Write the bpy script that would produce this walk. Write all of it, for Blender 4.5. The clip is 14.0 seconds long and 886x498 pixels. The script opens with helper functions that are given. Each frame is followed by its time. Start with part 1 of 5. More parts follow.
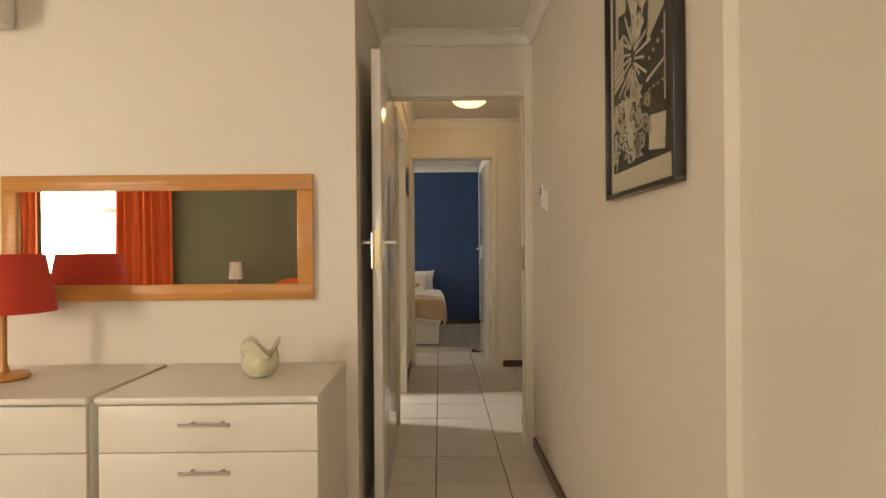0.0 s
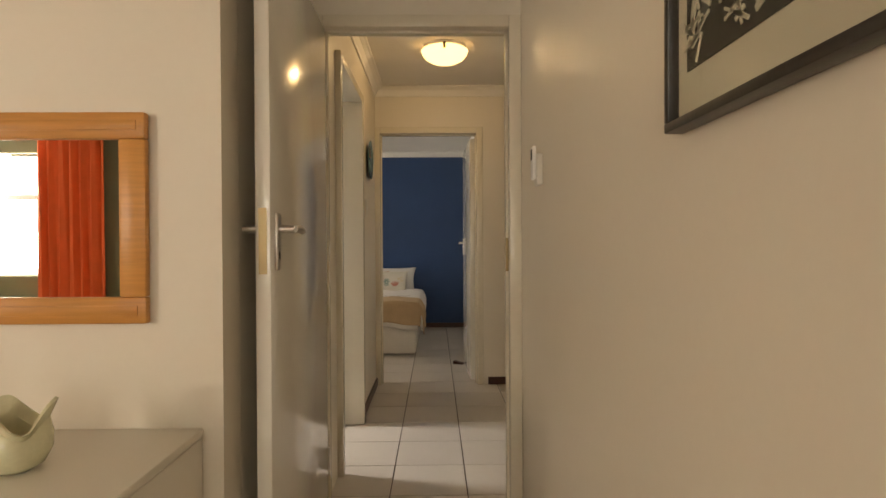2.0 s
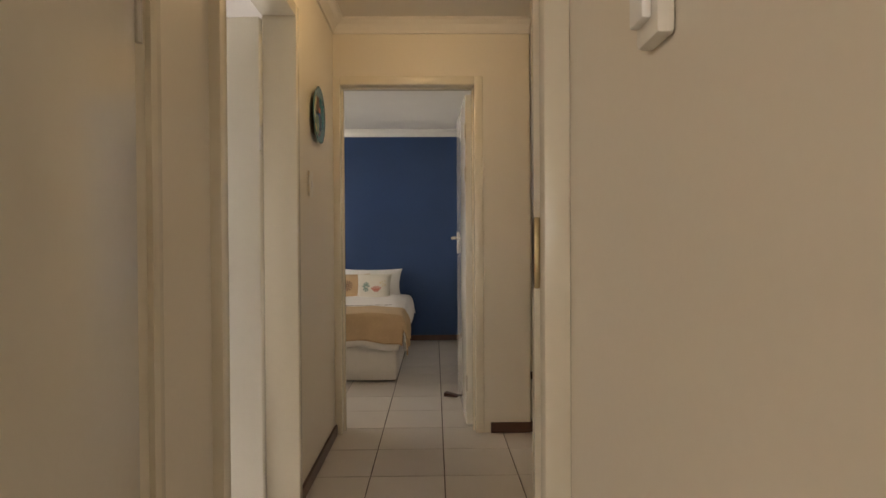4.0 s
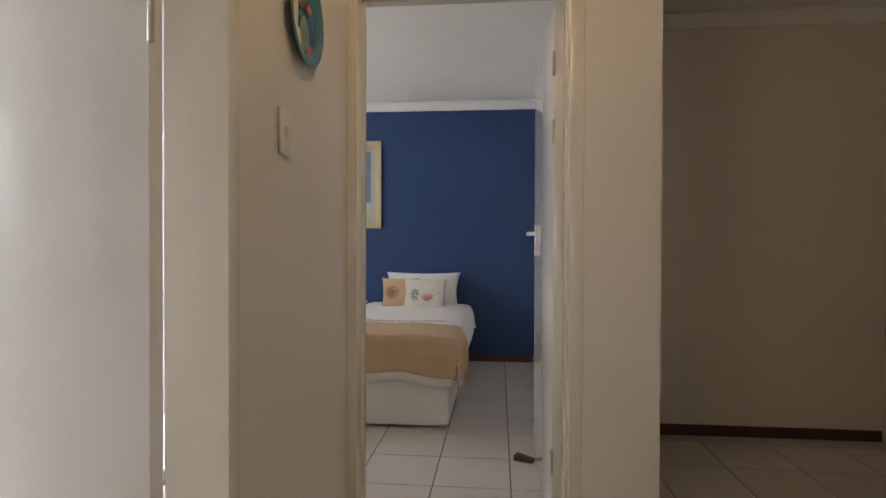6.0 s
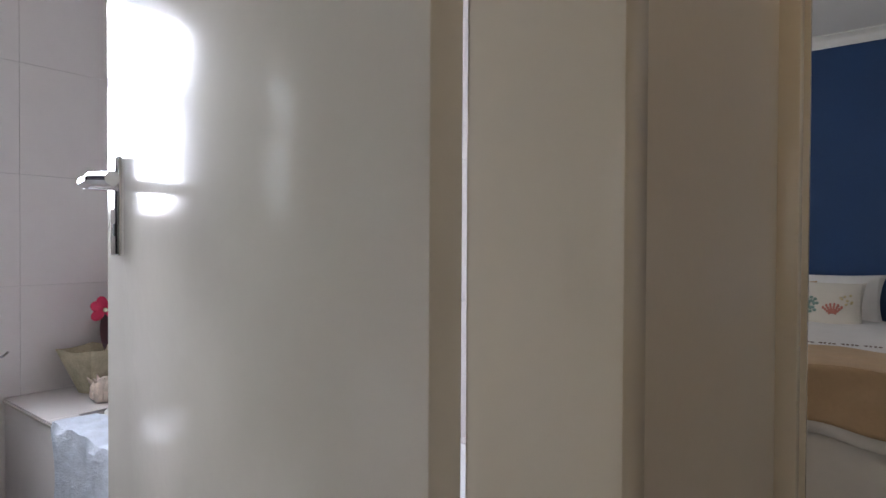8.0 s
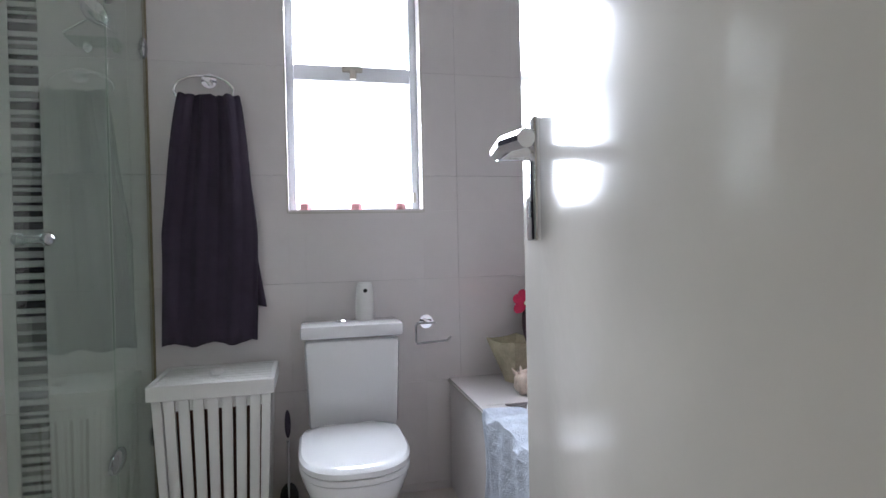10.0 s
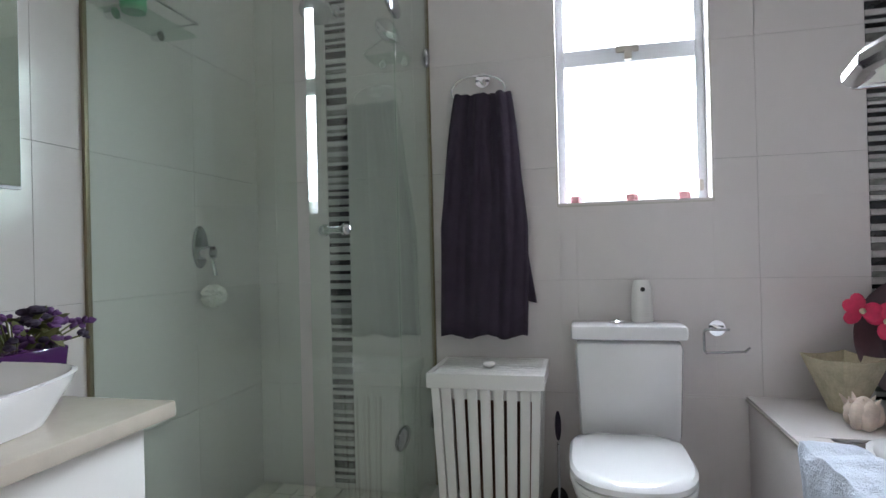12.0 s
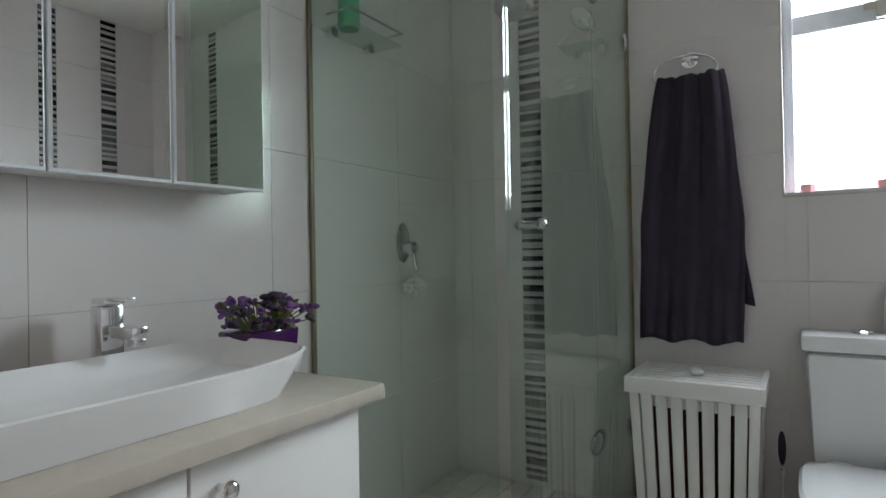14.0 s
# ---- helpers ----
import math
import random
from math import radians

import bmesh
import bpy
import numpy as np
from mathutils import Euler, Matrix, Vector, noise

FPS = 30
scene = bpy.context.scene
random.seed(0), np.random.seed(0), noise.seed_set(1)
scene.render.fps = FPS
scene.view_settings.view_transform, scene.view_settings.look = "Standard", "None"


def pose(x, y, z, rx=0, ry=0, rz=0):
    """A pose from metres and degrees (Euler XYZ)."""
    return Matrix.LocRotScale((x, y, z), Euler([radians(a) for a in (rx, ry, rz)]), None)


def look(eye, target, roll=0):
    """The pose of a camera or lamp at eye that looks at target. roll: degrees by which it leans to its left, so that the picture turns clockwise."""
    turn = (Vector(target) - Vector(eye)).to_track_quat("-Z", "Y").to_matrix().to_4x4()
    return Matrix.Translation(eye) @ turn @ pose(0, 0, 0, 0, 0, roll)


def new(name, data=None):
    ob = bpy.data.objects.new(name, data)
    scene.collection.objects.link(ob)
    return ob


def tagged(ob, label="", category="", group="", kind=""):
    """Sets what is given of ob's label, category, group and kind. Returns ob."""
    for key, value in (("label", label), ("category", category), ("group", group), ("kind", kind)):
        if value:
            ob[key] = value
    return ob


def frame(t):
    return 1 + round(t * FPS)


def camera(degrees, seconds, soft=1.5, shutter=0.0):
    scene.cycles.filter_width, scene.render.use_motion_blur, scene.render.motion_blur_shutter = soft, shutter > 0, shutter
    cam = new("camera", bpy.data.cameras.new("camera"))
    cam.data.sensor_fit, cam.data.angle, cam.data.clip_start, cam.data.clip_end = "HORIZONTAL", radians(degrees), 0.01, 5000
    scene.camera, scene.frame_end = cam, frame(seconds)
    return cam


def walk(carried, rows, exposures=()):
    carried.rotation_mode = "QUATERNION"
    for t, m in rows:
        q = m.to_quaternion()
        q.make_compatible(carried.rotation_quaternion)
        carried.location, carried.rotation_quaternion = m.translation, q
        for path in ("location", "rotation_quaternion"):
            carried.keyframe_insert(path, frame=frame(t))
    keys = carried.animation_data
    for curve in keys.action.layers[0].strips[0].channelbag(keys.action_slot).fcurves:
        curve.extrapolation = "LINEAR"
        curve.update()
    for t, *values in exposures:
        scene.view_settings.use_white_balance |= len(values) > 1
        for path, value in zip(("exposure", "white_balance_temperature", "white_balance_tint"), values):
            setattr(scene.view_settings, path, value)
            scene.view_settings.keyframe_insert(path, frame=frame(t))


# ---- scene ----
cam = camera(76.0, 14.0)
PATH = [
    (0, (0.227, -0.015, 1.145), (0.239, 1.985, 1.146), -0.5),
    (0.5, (0.303, 0.124, 1.112), (0.308, 2.124, 1.11), -0.1),
    (1, (0.329, 0.356, 1.122), (0.341, 2.356, 1.119), -0.4),
    (1.5, (0.363, 0.62, 1.122), (0.386, 2.62, 1.11), -0.5),
    (2, (0.412, 0.921, 1.134), (0.439, 2.921, 1.118), -0.3),
    (2.5, (0.437, 1.23, 1.124), (0.474, 3.23, 1.109), -0.5),
    (3, (0.465, 1.542, 1.117), (0.514, 3.541, 1.1), -0.7),
    (5.5, (0.543, 3.138, 1.105), (0.444, 5.136, 1.082), 0.3),
    (6, (0.494, 3.416, 1.103), (0.299, 5.406, 1.079), 0.2),
    (6.5, (0.412, 3.672, 1.09), (0.013, 5.632, 1.068), 0.0),
    (7, (0.327, 3.86, 1.063), (-0.346, 5.743, 1.043), -0.0),
    (7.5, (0.214, 4.006, 1.043), (-0.720, 5.775, 1.019), 0.2),
    (8, (0.1, 4.105, 1.02), (-1.116, 5.692, 0.995), 0.3),
    (8.5, (-0.002, 4.198, 1.029), (-1.487, 5.535, 0.945), -1.0),
    (9, (-0.058, 4.229, 1.023), (-1.767, 5.264, 0.951), -1.4),
    (11.5, (-0.298, 4.214, 0.966), (-2.282, 3.960, 0.968), -1.3),
    (12, (-0.290, 4.220, 0.964), (-2.215, 3.759, 0.973), -1.4),
    (12.5, (-0.284, 4.222, 0.964), (-2.166, 3.581, 0.978), -1.4),
    (13, (-0.289, 4.213, 0.963), (-2.113, 3.393, 0.973), -1.2),
    (13.5, (-0.295, 4.207, 0.962), (-2.054, 3.257, 0.972), -1.1),
    (14, (-0.302, 4.195, 0.959), (-1.992, 3.127, 0.972), -1.0),
]
EXPOSURES = [(0, 0.15, 8300, 15), (1.5, 0.0, 8300, 15), (3, 0.0, 8300, 15), (5.5, 0.40, 6450, 18), (6.5, 0.08, 6400, 18), (7.5, -0.2, 6300, 17), (9, -0.5, 5950, 16), (11.5, -0.2, 6050, 11), (12.5, -0.48, 6080, 10), (14, -0.75, 6150, 6)]
walk(cam, [(t, look(eye, target, roll)) for t, eye, target, roll in PATH], EXPOSURES)

# ---- light ----
world = bpy.data.worlds.new("sky")
scene.world = world
world.use_nodes = True
wn = world.node_tree.nodes
sky = wn.new("ShaderNodeTexSky")
sky.sky_type, sky.sun_disc, sky.sun_elevation, sky.sun_rotation = "NISHITA", False, radians(48), radians(300)
world.node_tree.links.new(sky.outputs[0], wn["Background"].inputs[0])
wn["Background"].inputs[1].default_value = 0.12


def lamp(name, kind, m, power, colour, size=(1, 1), spread=180):
    data = bpy.data.lights.new(name, kind)
    data.energy, data.color = power, colour
    if kind == "AREA":
        data.shape, data.size, data.size_y = "RECTANGLE", size[0], size[1]
        data.spread = radians(spread)
    elif kind == "POINT":
        data.shadow_soft_size = size[0]
    elif kind == "SUN":
        data.angle = size[0]
    ob = new(name, data)
    ob.matrix_world = m
    return ob


lamp("sun", "SUN", look((0, 0, 10), (7, 4.0, 0)), 2.0, (1, 0.95, 0.87), (0.01,))
lamp("bath_window_light", "AREA", look((-2.62, 4.41, 1.6), (-0.4, 4.28, 0.3)), 45, (0.90, 0.95, 1.0), (0.48, 0.86), 125)
lamp("bedroom_window_light", "AREA", look((-4.1, -2.3, 1.5), (-1.5, 2, 1.0)), 84, (1, 0.95, 0.88), (0.86, 1.2))
# added fill from behind the camera, no known source there
lamp("bedroom_side_window_light", "AREA", look((-0.2, -2.3, 1.5), (-0.1, 2, 1.2)), 8, (1, 0.93, 0.84), (1.3, 1.2))
lamp("guest_window_light", "AREA", look((-2.5, 7.3, 1.5), (0, 7.2, 0.7)), 9, (0.95, 0.97, 1.0), (1.1, 1.1))
lamp("hall_bulb", "POINT", pose(0.478, 4.56, 2.385), 15, (1.0, 0.74, 0.42), (0.04,))


# ---- materials ----
def material(name, colour, rough=0.5, metal=0.0, vary=0.08, scale=6.0, bump=0.05, fine=120.0, piece=0.0, coat=0.0, stretch=None):
    m = bpy.data.materials.new(name)
    m.use_nodes = True
    nt = m.node_tree
    n, l = nt.nodes, nt.links
    b = n["Principled BSDF"]
    b.inputs["Roughness"].default_value, b.inputs["Metallic"].default_value = rough, metal
    b.inputs["Coat Weight"].default_value = coat
    tc = n.new("ShaderNodeTexCoord")
    src = tc.outputs["Object"]
    if stretch:
        mp = n.new("ShaderNodeMapping")
        mp.inputs["Scale"].default_value = stretch
        l.new(src, mp.inputs[0])
        src = mp.outputs[0]
    big, small = n.new("ShaderNodeTexNoise"), n.new("ShaderNodeTexNoise")
    big.inputs["Scale"].default_value, small.inputs["Scale"].default_value = scale, fine
    big.inputs["Detail"].default_value = 5
    l.new(src, big.inputs["Vector"]), l.new(src, small.inputs["Vector"])
    add = n.new("ShaderNodeMath")
    add.operation = "MULTIPLY_ADD"
    l.new(small.outputs[0], add.inputs[0])
    add.inputs[1].default_value = 0.4
    l.new(big.outputs[0], add.inputs[2])
    rng = n.new("ShaderNodeMapRange")
    rng.inputs[1].default_value, rng.inputs[2].default_value = 0.3, 1.1
    rng.inputs[3].default_value, rng.inputs[4].default_value = 1 - vary, 1 + vary
    l.new(add.outputs[0], rng.inputs[0])
    last = rng.outputs[0]
    if piece:
        oi, r2, mul = n.new("ShaderNodeObjectInfo"), n.new("ShaderNodeMapRange"), n.new("ShaderNodeMath")
        r2.inputs[3].default_value, r2.inputs[4].default_value = 1 - piece, 1 + piece
        mul.operation = "MULTIPLY"
        l.new(oi.outputs["Random"], r2.inputs[0]), l.new(r2.outputs[0], mul.inputs[0]), l.new(last, mul.inputs[1])
        last = mul.outputs[0]
    mix = n.new("ShaderNodeVectorMath")
    mix.operation = "SCALE"
    mix.inputs[0].default_value = colour
    l.new(last, mix.inputs["Scale"])
    l.new(mix.outputs[0], b.inputs["Base Color"])
    if bump:
        bp = n.new("ShaderNodeBump")
        bp.inputs["Strength"].default_value, bp.inputs["Distance"].default_value = bump, 0.01
        l.new(add.outputs[0], bp.inputs["Height"]), l.new(bp.outputs[0], b.inputs["Normal"])
    return m


def glass(name, colour, rough=0.0, graze=0.85):
    m = bpy.data.materials.new(name)
    m.use_nodes = True
    n, l = m.node_tree.nodes, m.node_tree.links
    tr, gl, mx, lw = n.new("ShaderNodeBsdfTransparent"), n.new("ShaderNodeBsdfGlossy"), n.new("ShaderNodeMixShader"), n.new("ShaderNodeLayerWeight")
    pw, ma = n.new("ShaderNodeMath"), n.new("ShaderNodeMath")
    pw.operation, ma.operation = "POWER", "MULTIPLY_ADD"
    pw.inputs[1].default_value, ma.inputs[1].default_value, ma.inputs[2].default_value = 4.0, graze, 0.035
    lw.inputs[0].default_value = 0.5
    l.new(lw.outputs["Facing"], pw.inputs[0]), l.new(pw.outputs[0], ma.inputs[0])
    tr.inputs[0].default_value, gl.inputs["Roughness"].default_value = (*colour, 1), rough
    l.new(ma.outputs[0], mx.inputs[0]), l.new(tr.outputs[0], mx.inputs[1]), l.new(gl.outputs[0], mx.inputs[2])
    l.new(mx.outputs[0], n["Material Output"].inputs[0])
    return m


def emitter(name, colour, strength):
    m = bpy.data.materials.new(name)
    m.use_nodes = True
    b = m.node_tree.nodes["Principled BSDF"]
    b.inputs["Base Color"].default_value = (*colour, 1)
    b.inputs["Emission Color"].default_value = (*colour, 1)
    b.inputs["Emission Strength"].default_value = strength
    return m


PAINT = material("wall_paint", (0.76, 0.70, 0.60), 0.45, vary=0.03, scale=2.0, bump=0.06, fine=60)
BLUE = material("blue_paint", (0.018, 0.055, 0.155), 0.55, vary=0.12, scale=2.5, bump=0.06, fine=60)
GREEN = material("green_paint", (0.19, 0.20, 0.12), 0.5, vary=0.06, scale=2.0, bump=0.05)
CEIL = material("ceiling_paint", (0.80, 0.77, 0.72), 0.8, vary=0.03, scale=3, bump=0.25, fine=70)
GLOSS = material("door_enamel", (0.76, 0.73, 0.66), 0.16, vary=0.03, scale=3, bump=0.06, fine=38, coat=0.4)
FRAME = material("frame_enamel", (0.76, 0.70, 0.58), 0.22, vary=0.04, scale=4, bump=0.05, fine=40)
FLOOR_TILE = material("floor_tile", (0.66, 0.61, 0.56), 0.28, vary=0.06, scale=5, bump=0.03, piece=0.04)
GROUT = material("grout", (0.17, 0.14, 0.12), 0.9, vary=0.2, scale=9)
BASE = material("baseboard_wood", (0.085, 0.035, 0.022), 0.35, vary=0.25, scale=10, stretch=(1, 1, 8))
WALL_TILE = material("wall_tile", (0.74, 0.70, 0.69), 0.14, vary=0.03, scale=4, bump=0.05, fine=16, piece=0.012)
LIGHT_GROUT = material("light_grout", (0.735, 0.695, 0.685), 0.6)
WHITE = material("white_lacquer", (0.80, 0.79, 0.77), 0.3, vary=0.02, scale=3, bump=0.02)
CREAM = material("cream_melamine", (0.76, 0.72, 0.63), 0.35, vary=0.025, scale=3, bump=0.02)
CERAMIC = material("white_ceramic", (0.84, 0.84, 0.85), 0.07, vary=0.015, scale=3, bump=0.0, coat=0.6)
CHROME = material("chrome", (0.80, 0.80, 0.82), 0.09, 1.0, vary=0.03, bump=0.0)
# copy of CHROME with dark reflections and shade put into its colour
SHADED_CHROME = material("shaded_chrome", (0.42, 0.43, 0.44), 0.14, 1.0, vary=0.05, bump=0.0)
STEEL = material("satin_steel", (0.58, 0.55, 0.50), 0.3, 1.0, vary=0.06, bump=0.02)
BRASS = material("aged_brass", (0.38, 0.29, 0.16), 0.35, 1.0, vary=0.15)
BRONZE = material("dull_bronze", (0.26, 0.22, 0.14), 0.45, 0.6, vary=0.1)
PINE = material("pine_wood", (0.60, 0.27, 0.07), 0.33, vary=0.16, scale=9, bump=0.05, stretch=(1, 1, 14))
MIRROR = material("mirror_silver", (0.90, 0.91, 0.90), 0.0, 1.0, vary=0.0, bump=0.0)
BLACK = material("black_lacquer", (0.02, 0.016, 0.014), 0.3, vary=0.2)
RED = material("red_fabric", (0.62, 0.055, 0.03), 0.85, vary=0.1, scale=20, bump=0.15, fine=400)
ORANGE = material("orange_curtain", (0.72, 0.13, 0.04), 0.8, vary=0.12, scale=8, bump=0.15, fine=300)
LINEN = material("white_linen", (0.78, 0.75, 0.71), 0.85, vary=0.05, scale=7, bump=0.3, fine=30)
THROW = material("tan_throw", (0.54, 0.38, 0.23), 0.9, vary=0.12, scale=9, bump=0.3, fine=60)
CUSHION = material("cream_cushion", (0.70, 0.65, 0.56), 0.9, vary=0.06, scale=12, bump=0.2, fine=200)
TAN_CUSHION = material("tan_cushion", (0.56, 0.38, 0.22), 0.9, vary=0.08, scale=12, bump=0.2, fine=200)
# brown of stitching and painted lines, also the hamper's painted inner shade
STITCH_AND_SHADE = material("brown_stitching_and_shade", (0.16, 0.09, 0.06), 0.9)
CORAL = material("coral_print", (0.55, 0.20, 0.15), 0.9)
SEAGREEN = material("sea_green_print", (0.22, 0.32, 0.27), 0.9)
PURPLE_TOWEL = material("plum_towel", (0.040, 0.028, 0.048), 0.95, vary=0.25, scale=14, bump=0.6, fine=260)
BLUE_TOWEL = material("pale_blue_towel", (0.52, 0.56, 0.64), 0.95, vary=0.2, scale=30, bump=0.9, fine=220)
STONE = material("counter_stone", (0.50, 0.45, 0.38), 0.2, vary=0.07, scale=25, bump=0.01, fine=260, coat=0.3)
MOS_BLACK = material("mosaic_black", (0.018, 0.018, 0.02), 0.12, vary=0.3, scale=30, piece=0.3)
MOS_GREY = material("mosaic_grey", (0.17, 0.17, 0.16), 0.2, vary=0.55, scale=40, piece=0.3)
MOS_PALE = material("mosaic_pale", (0.55, 0.54, 0.53), 0.2, vary=0.15, scale=40, piece=0.1)
SHOWER_TILE = material("shower_floor_tile", (0.74, 0.70, 0.65), 0.4, vary=0.15, scale=12, piece=0.08)
PLUM_GLASS = material("plum_glass", (0.05, 0.008, 0.075), 0.12, vary=0.1, coat=0.5)
PETAL = material("purple_petal", (0.14, 0.055, 0.20), 0.7, vary=0.35, scale=40)
DARK_PETAL = material("dark_petal", (0.03, 0.018, 0.045), 0.7, vary=0.3, scale=40)
LEAF = material("olive_leaf", (0.12, 0.13, 0.04), 0.6, vary=0.3, scale=40)
ORCHID = material("magenta_petal", (0.50, 0.012, 0.07), 0.6, vary=0.25, scale=40)
SHELL_MAT = material("shell", (0.68, 0.56, 0.47), 0.4, vary=0.25, scale=40, bump=0.2)
BOWL_MAT = material("marbled_bowl", (0.52, 0.47, 0.33), 0.25, vary=0.4, scale=14)
DISH = material("dark_plate", (0.05, 0.018, 0.025), 0.3, vary=0.4, scale=16)
VASE_MAT = material("celadon_glaze", (0.66, 0.64, 0.44), 0.12, vary=0.12, scale=16, coat=0.5)
PLATE_TEAL = material("teal_glaze", (0.02, 0.14, 0.15), 0.2, vary=0.3, scale=20)
PLATE_BLUE = material("blue_glaze", (0.02, 0.10, 0.25), 0.2, vary=0.3, scale=20)
PLATE_RED = material("red_glaze", (0.28, 0.03, 0.03), 0.2, vary=0.3, scale=20)
PAPER = material("print_paper", (0.62, 0.56, 0.44), 0.7, vary=0.05, scale=10)
INK = material("print_ink", (0.035, 0.03, 0.025), 0.6, vary=0.4, scale=20)
SEA = material("seascape_print", (0.22, 0.27, 0.42), 0.4, vary=0.3, scale=5, stretch=(1, 1, 4))
GOLDF = material("cream_gilt_frame", (0.62, 0.52, 0.30), 0.4, vary=0.12, scale=14)
GREEN_BOTTLE = material("green_plastic", (0.08, 0.42, 0.20), 0.35)
PINK = material("pink_wax", (0.80, 0.40, 0.42), 0.5)
GLASS = glass("shower_glass", (0.91, 0.965, 0.925))
PICTURE_GLASS = glass("picture_glass", (0.97, 0.98, 0.97), 0.0, 0.12)
PANE = glass("window_pane", (0.95, 0.97, 0.97))
ALU = material("white_aluminium", (0.82, 0.84, 0.88), 0.35)
SKYCARD = emitter("bright_sky", (0.95, 0.98, 1.0), 5.0)
SHADE_LIT = emitter("frosted_lamp_glass", (1.0, 0.72, 0.34), 2.6)
PLASTIC = material("white_plastic", (0.74, 0.71, 0.64), 0.4, vary=0.02)
RUBBER = material("black_rubber", (0.02, 0.02, 0.02), 0.7)
DIRT = material("garden", (0.07, 0.08, 0.04), 0.9, vary=0.4, scale=1)


# ---- builders ----
def box(bm, x0, x1, y0, y1, z0, z1, bevel=0.0, m=None):
    r = bmesh.ops.create_cube(bm, size=1)
    vs = r["verts"]
    for v in vs:
        v.co = Vector(((x0 + x1) / 2 + v.co.x * (x1 - x0), (y0 + y1) / 2 + v.co.y * (y1 - y0), (z0 + z1) / 2 + v.co.z * (z1 - z0)))
    if bevel:
        es = {e for v in vs for e in v.link_edges}
        r = bmesh.ops.bevel(bm, geom=list(es), offset=bevel, segments=2, affect="EDGES", profile=0.5)
        vs = list({v for f in r["faces"] for v in f.verts} | {v for v in vs if v.is_valid})
    if m is not None:
        bmesh.ops.transform(bm, matrix=m, verts=[v for v in vs if v.is_valid])
    return bm


def cyl(bm, p, q, r0, r1=None, seg=20):
    p, q = Vector(p), Vector(q)
    d = q - p
    m = Matrix.Translation((p + q) / 2) @ d.to_track_quat("Z", "Y").to_matrix().to_4x4()
    bmesh.ops.create_cone(bm, cap_ends=True, segments=seg, radius1=r0, radius2=r0 if r1 is None else r1, depth=d.length, matrix=m)
    return bm


def ball(bm, c, r, s=(1, 1, 1), u=16, v=10, turn=None):
    m = Matrix.Translation(c) @ (turn or Matrix()) @ Matrix.Diagonal((*s, 1))
    bmesh.ops.create_uvsphere(bm, u_segments=u, v_segments=v, radius=r, matrix=m)
    return bm


def tube(bm, pts, r, seg=8):
    for a, b in zip(pts, pts[1:]):
        cyl(bm, a, b, r, seg=seg)
    for a in pts[1:-1]:
        ball(bm, a, r, u=seg, v=6)
    return bm


def lathe(bm, prof, c=(0, 0, 0), seg=32, wave=None):
    rings = []
    for k, (r, z) in enumerate(prof):
        ring = []
        for i in range(seg):
            a = 2 * math.pi * i / seg
            rr, zz = wave(r, z, a, k) if wave else (r, z)
            ring.append(bm.verts.new((c[0] + rr * math.cos(a), c[1] + rr * math.sin(a), c[2] + zz)))
        rings.append(ring)
    for a, b in zip(rings, rings[1:]):
        for i in range(seg):
            bm.faces.new((a[i], a[(i + 1) % seg], b[(i + 1) % seg], b[i]))
    bm.faces.new(list(reversed(rings[0])))
    return bm


def grid(bm, nx, ny, f):
    vs = [[bm.verts.new(f(i / nx, j / ny)) for j in range(ny + 1)] for i in range(nx + 1)]
    for i in range(nx):
        for j in range(ny):
            bm.faces.new((vs[i][j], vs[i + 1][j], vs[i + 1][j + 1], vs[i][j + 1]))
    return bm


def mesh_of(name, bm, mat, smooth=True):
    bmesh.ops.recalc_face_normals(bm, faces=bm.faces)
    me = bpy.data.meshes.new(name)
    bm.to_mesh(me)
    bm.free()
    me.materials.append(mat)
    if smooth:
        me.polygons.foreach_set("use_smooth", [True] * len(me.polygons))
        me.set_sharp_from_angle(angle=radians(35))
    return me


def part(name, bm, mat, parent=None, label="", smooth=True, thick=0.0):
    ob = new(name, mesh_of(name, bm, mat, smooth))
    if parent:
        ob.parent = parent
    if label:
        ob["label"] = label
    if thick:
        s = ob.modifiers.new("thickness", "SOLIDIFY")
        s.thickness, s.offset = thick, 0
    return ob


def B():
    return bmesh.new()


def thing(name, label, category, at=(0, 0, 0), group="", kind=""):
    ob = new(name)
    ob.location = at
    ob.empty_display_size = 0.1
    return tagged(ob, label, category, group, kind)


def setting(name, bm, mat, label=""):
    return tagged(part(name, bm, mat, None, "", False), label, "", "", "structure")


def single(name, bm, mat, label, category, group="", thick=0.0):
    return tagged(part(name, bm, mat, thick=thick), label, category, group)


CH = 2.40          # ceiling height
HL, HR = -0.10, 0.77   # hall wall faces
NICHE, HALL = -0.115, -0.07   # left faces of the niche and of the hall
W, YS, YN = -2.40, 2.93, 5.55   # bathroom: window wall, south wall, north wall
END = 5.50         # hall end wall
BACK = 8.68        # blue wall

# ---- structure ----
b = B(); box(b, -5.3, 3.2, -2.6, 8.95, -0.12, -0.006)
floor = setting("floor", b, GROUT, "floor of pale ceramic tiles with dark grout")
b = B(); box(b, -60, 60, -60, 60, -0.5, -0.3)
setting("ground", b, DIRT, "ground outside the house")
b = B(); box(b, -5.3, 3.2, -2.6, 8.95, CH, CH + 0.12)
setting("ceiling", b, CEIL, "white textured plaster ceiling")

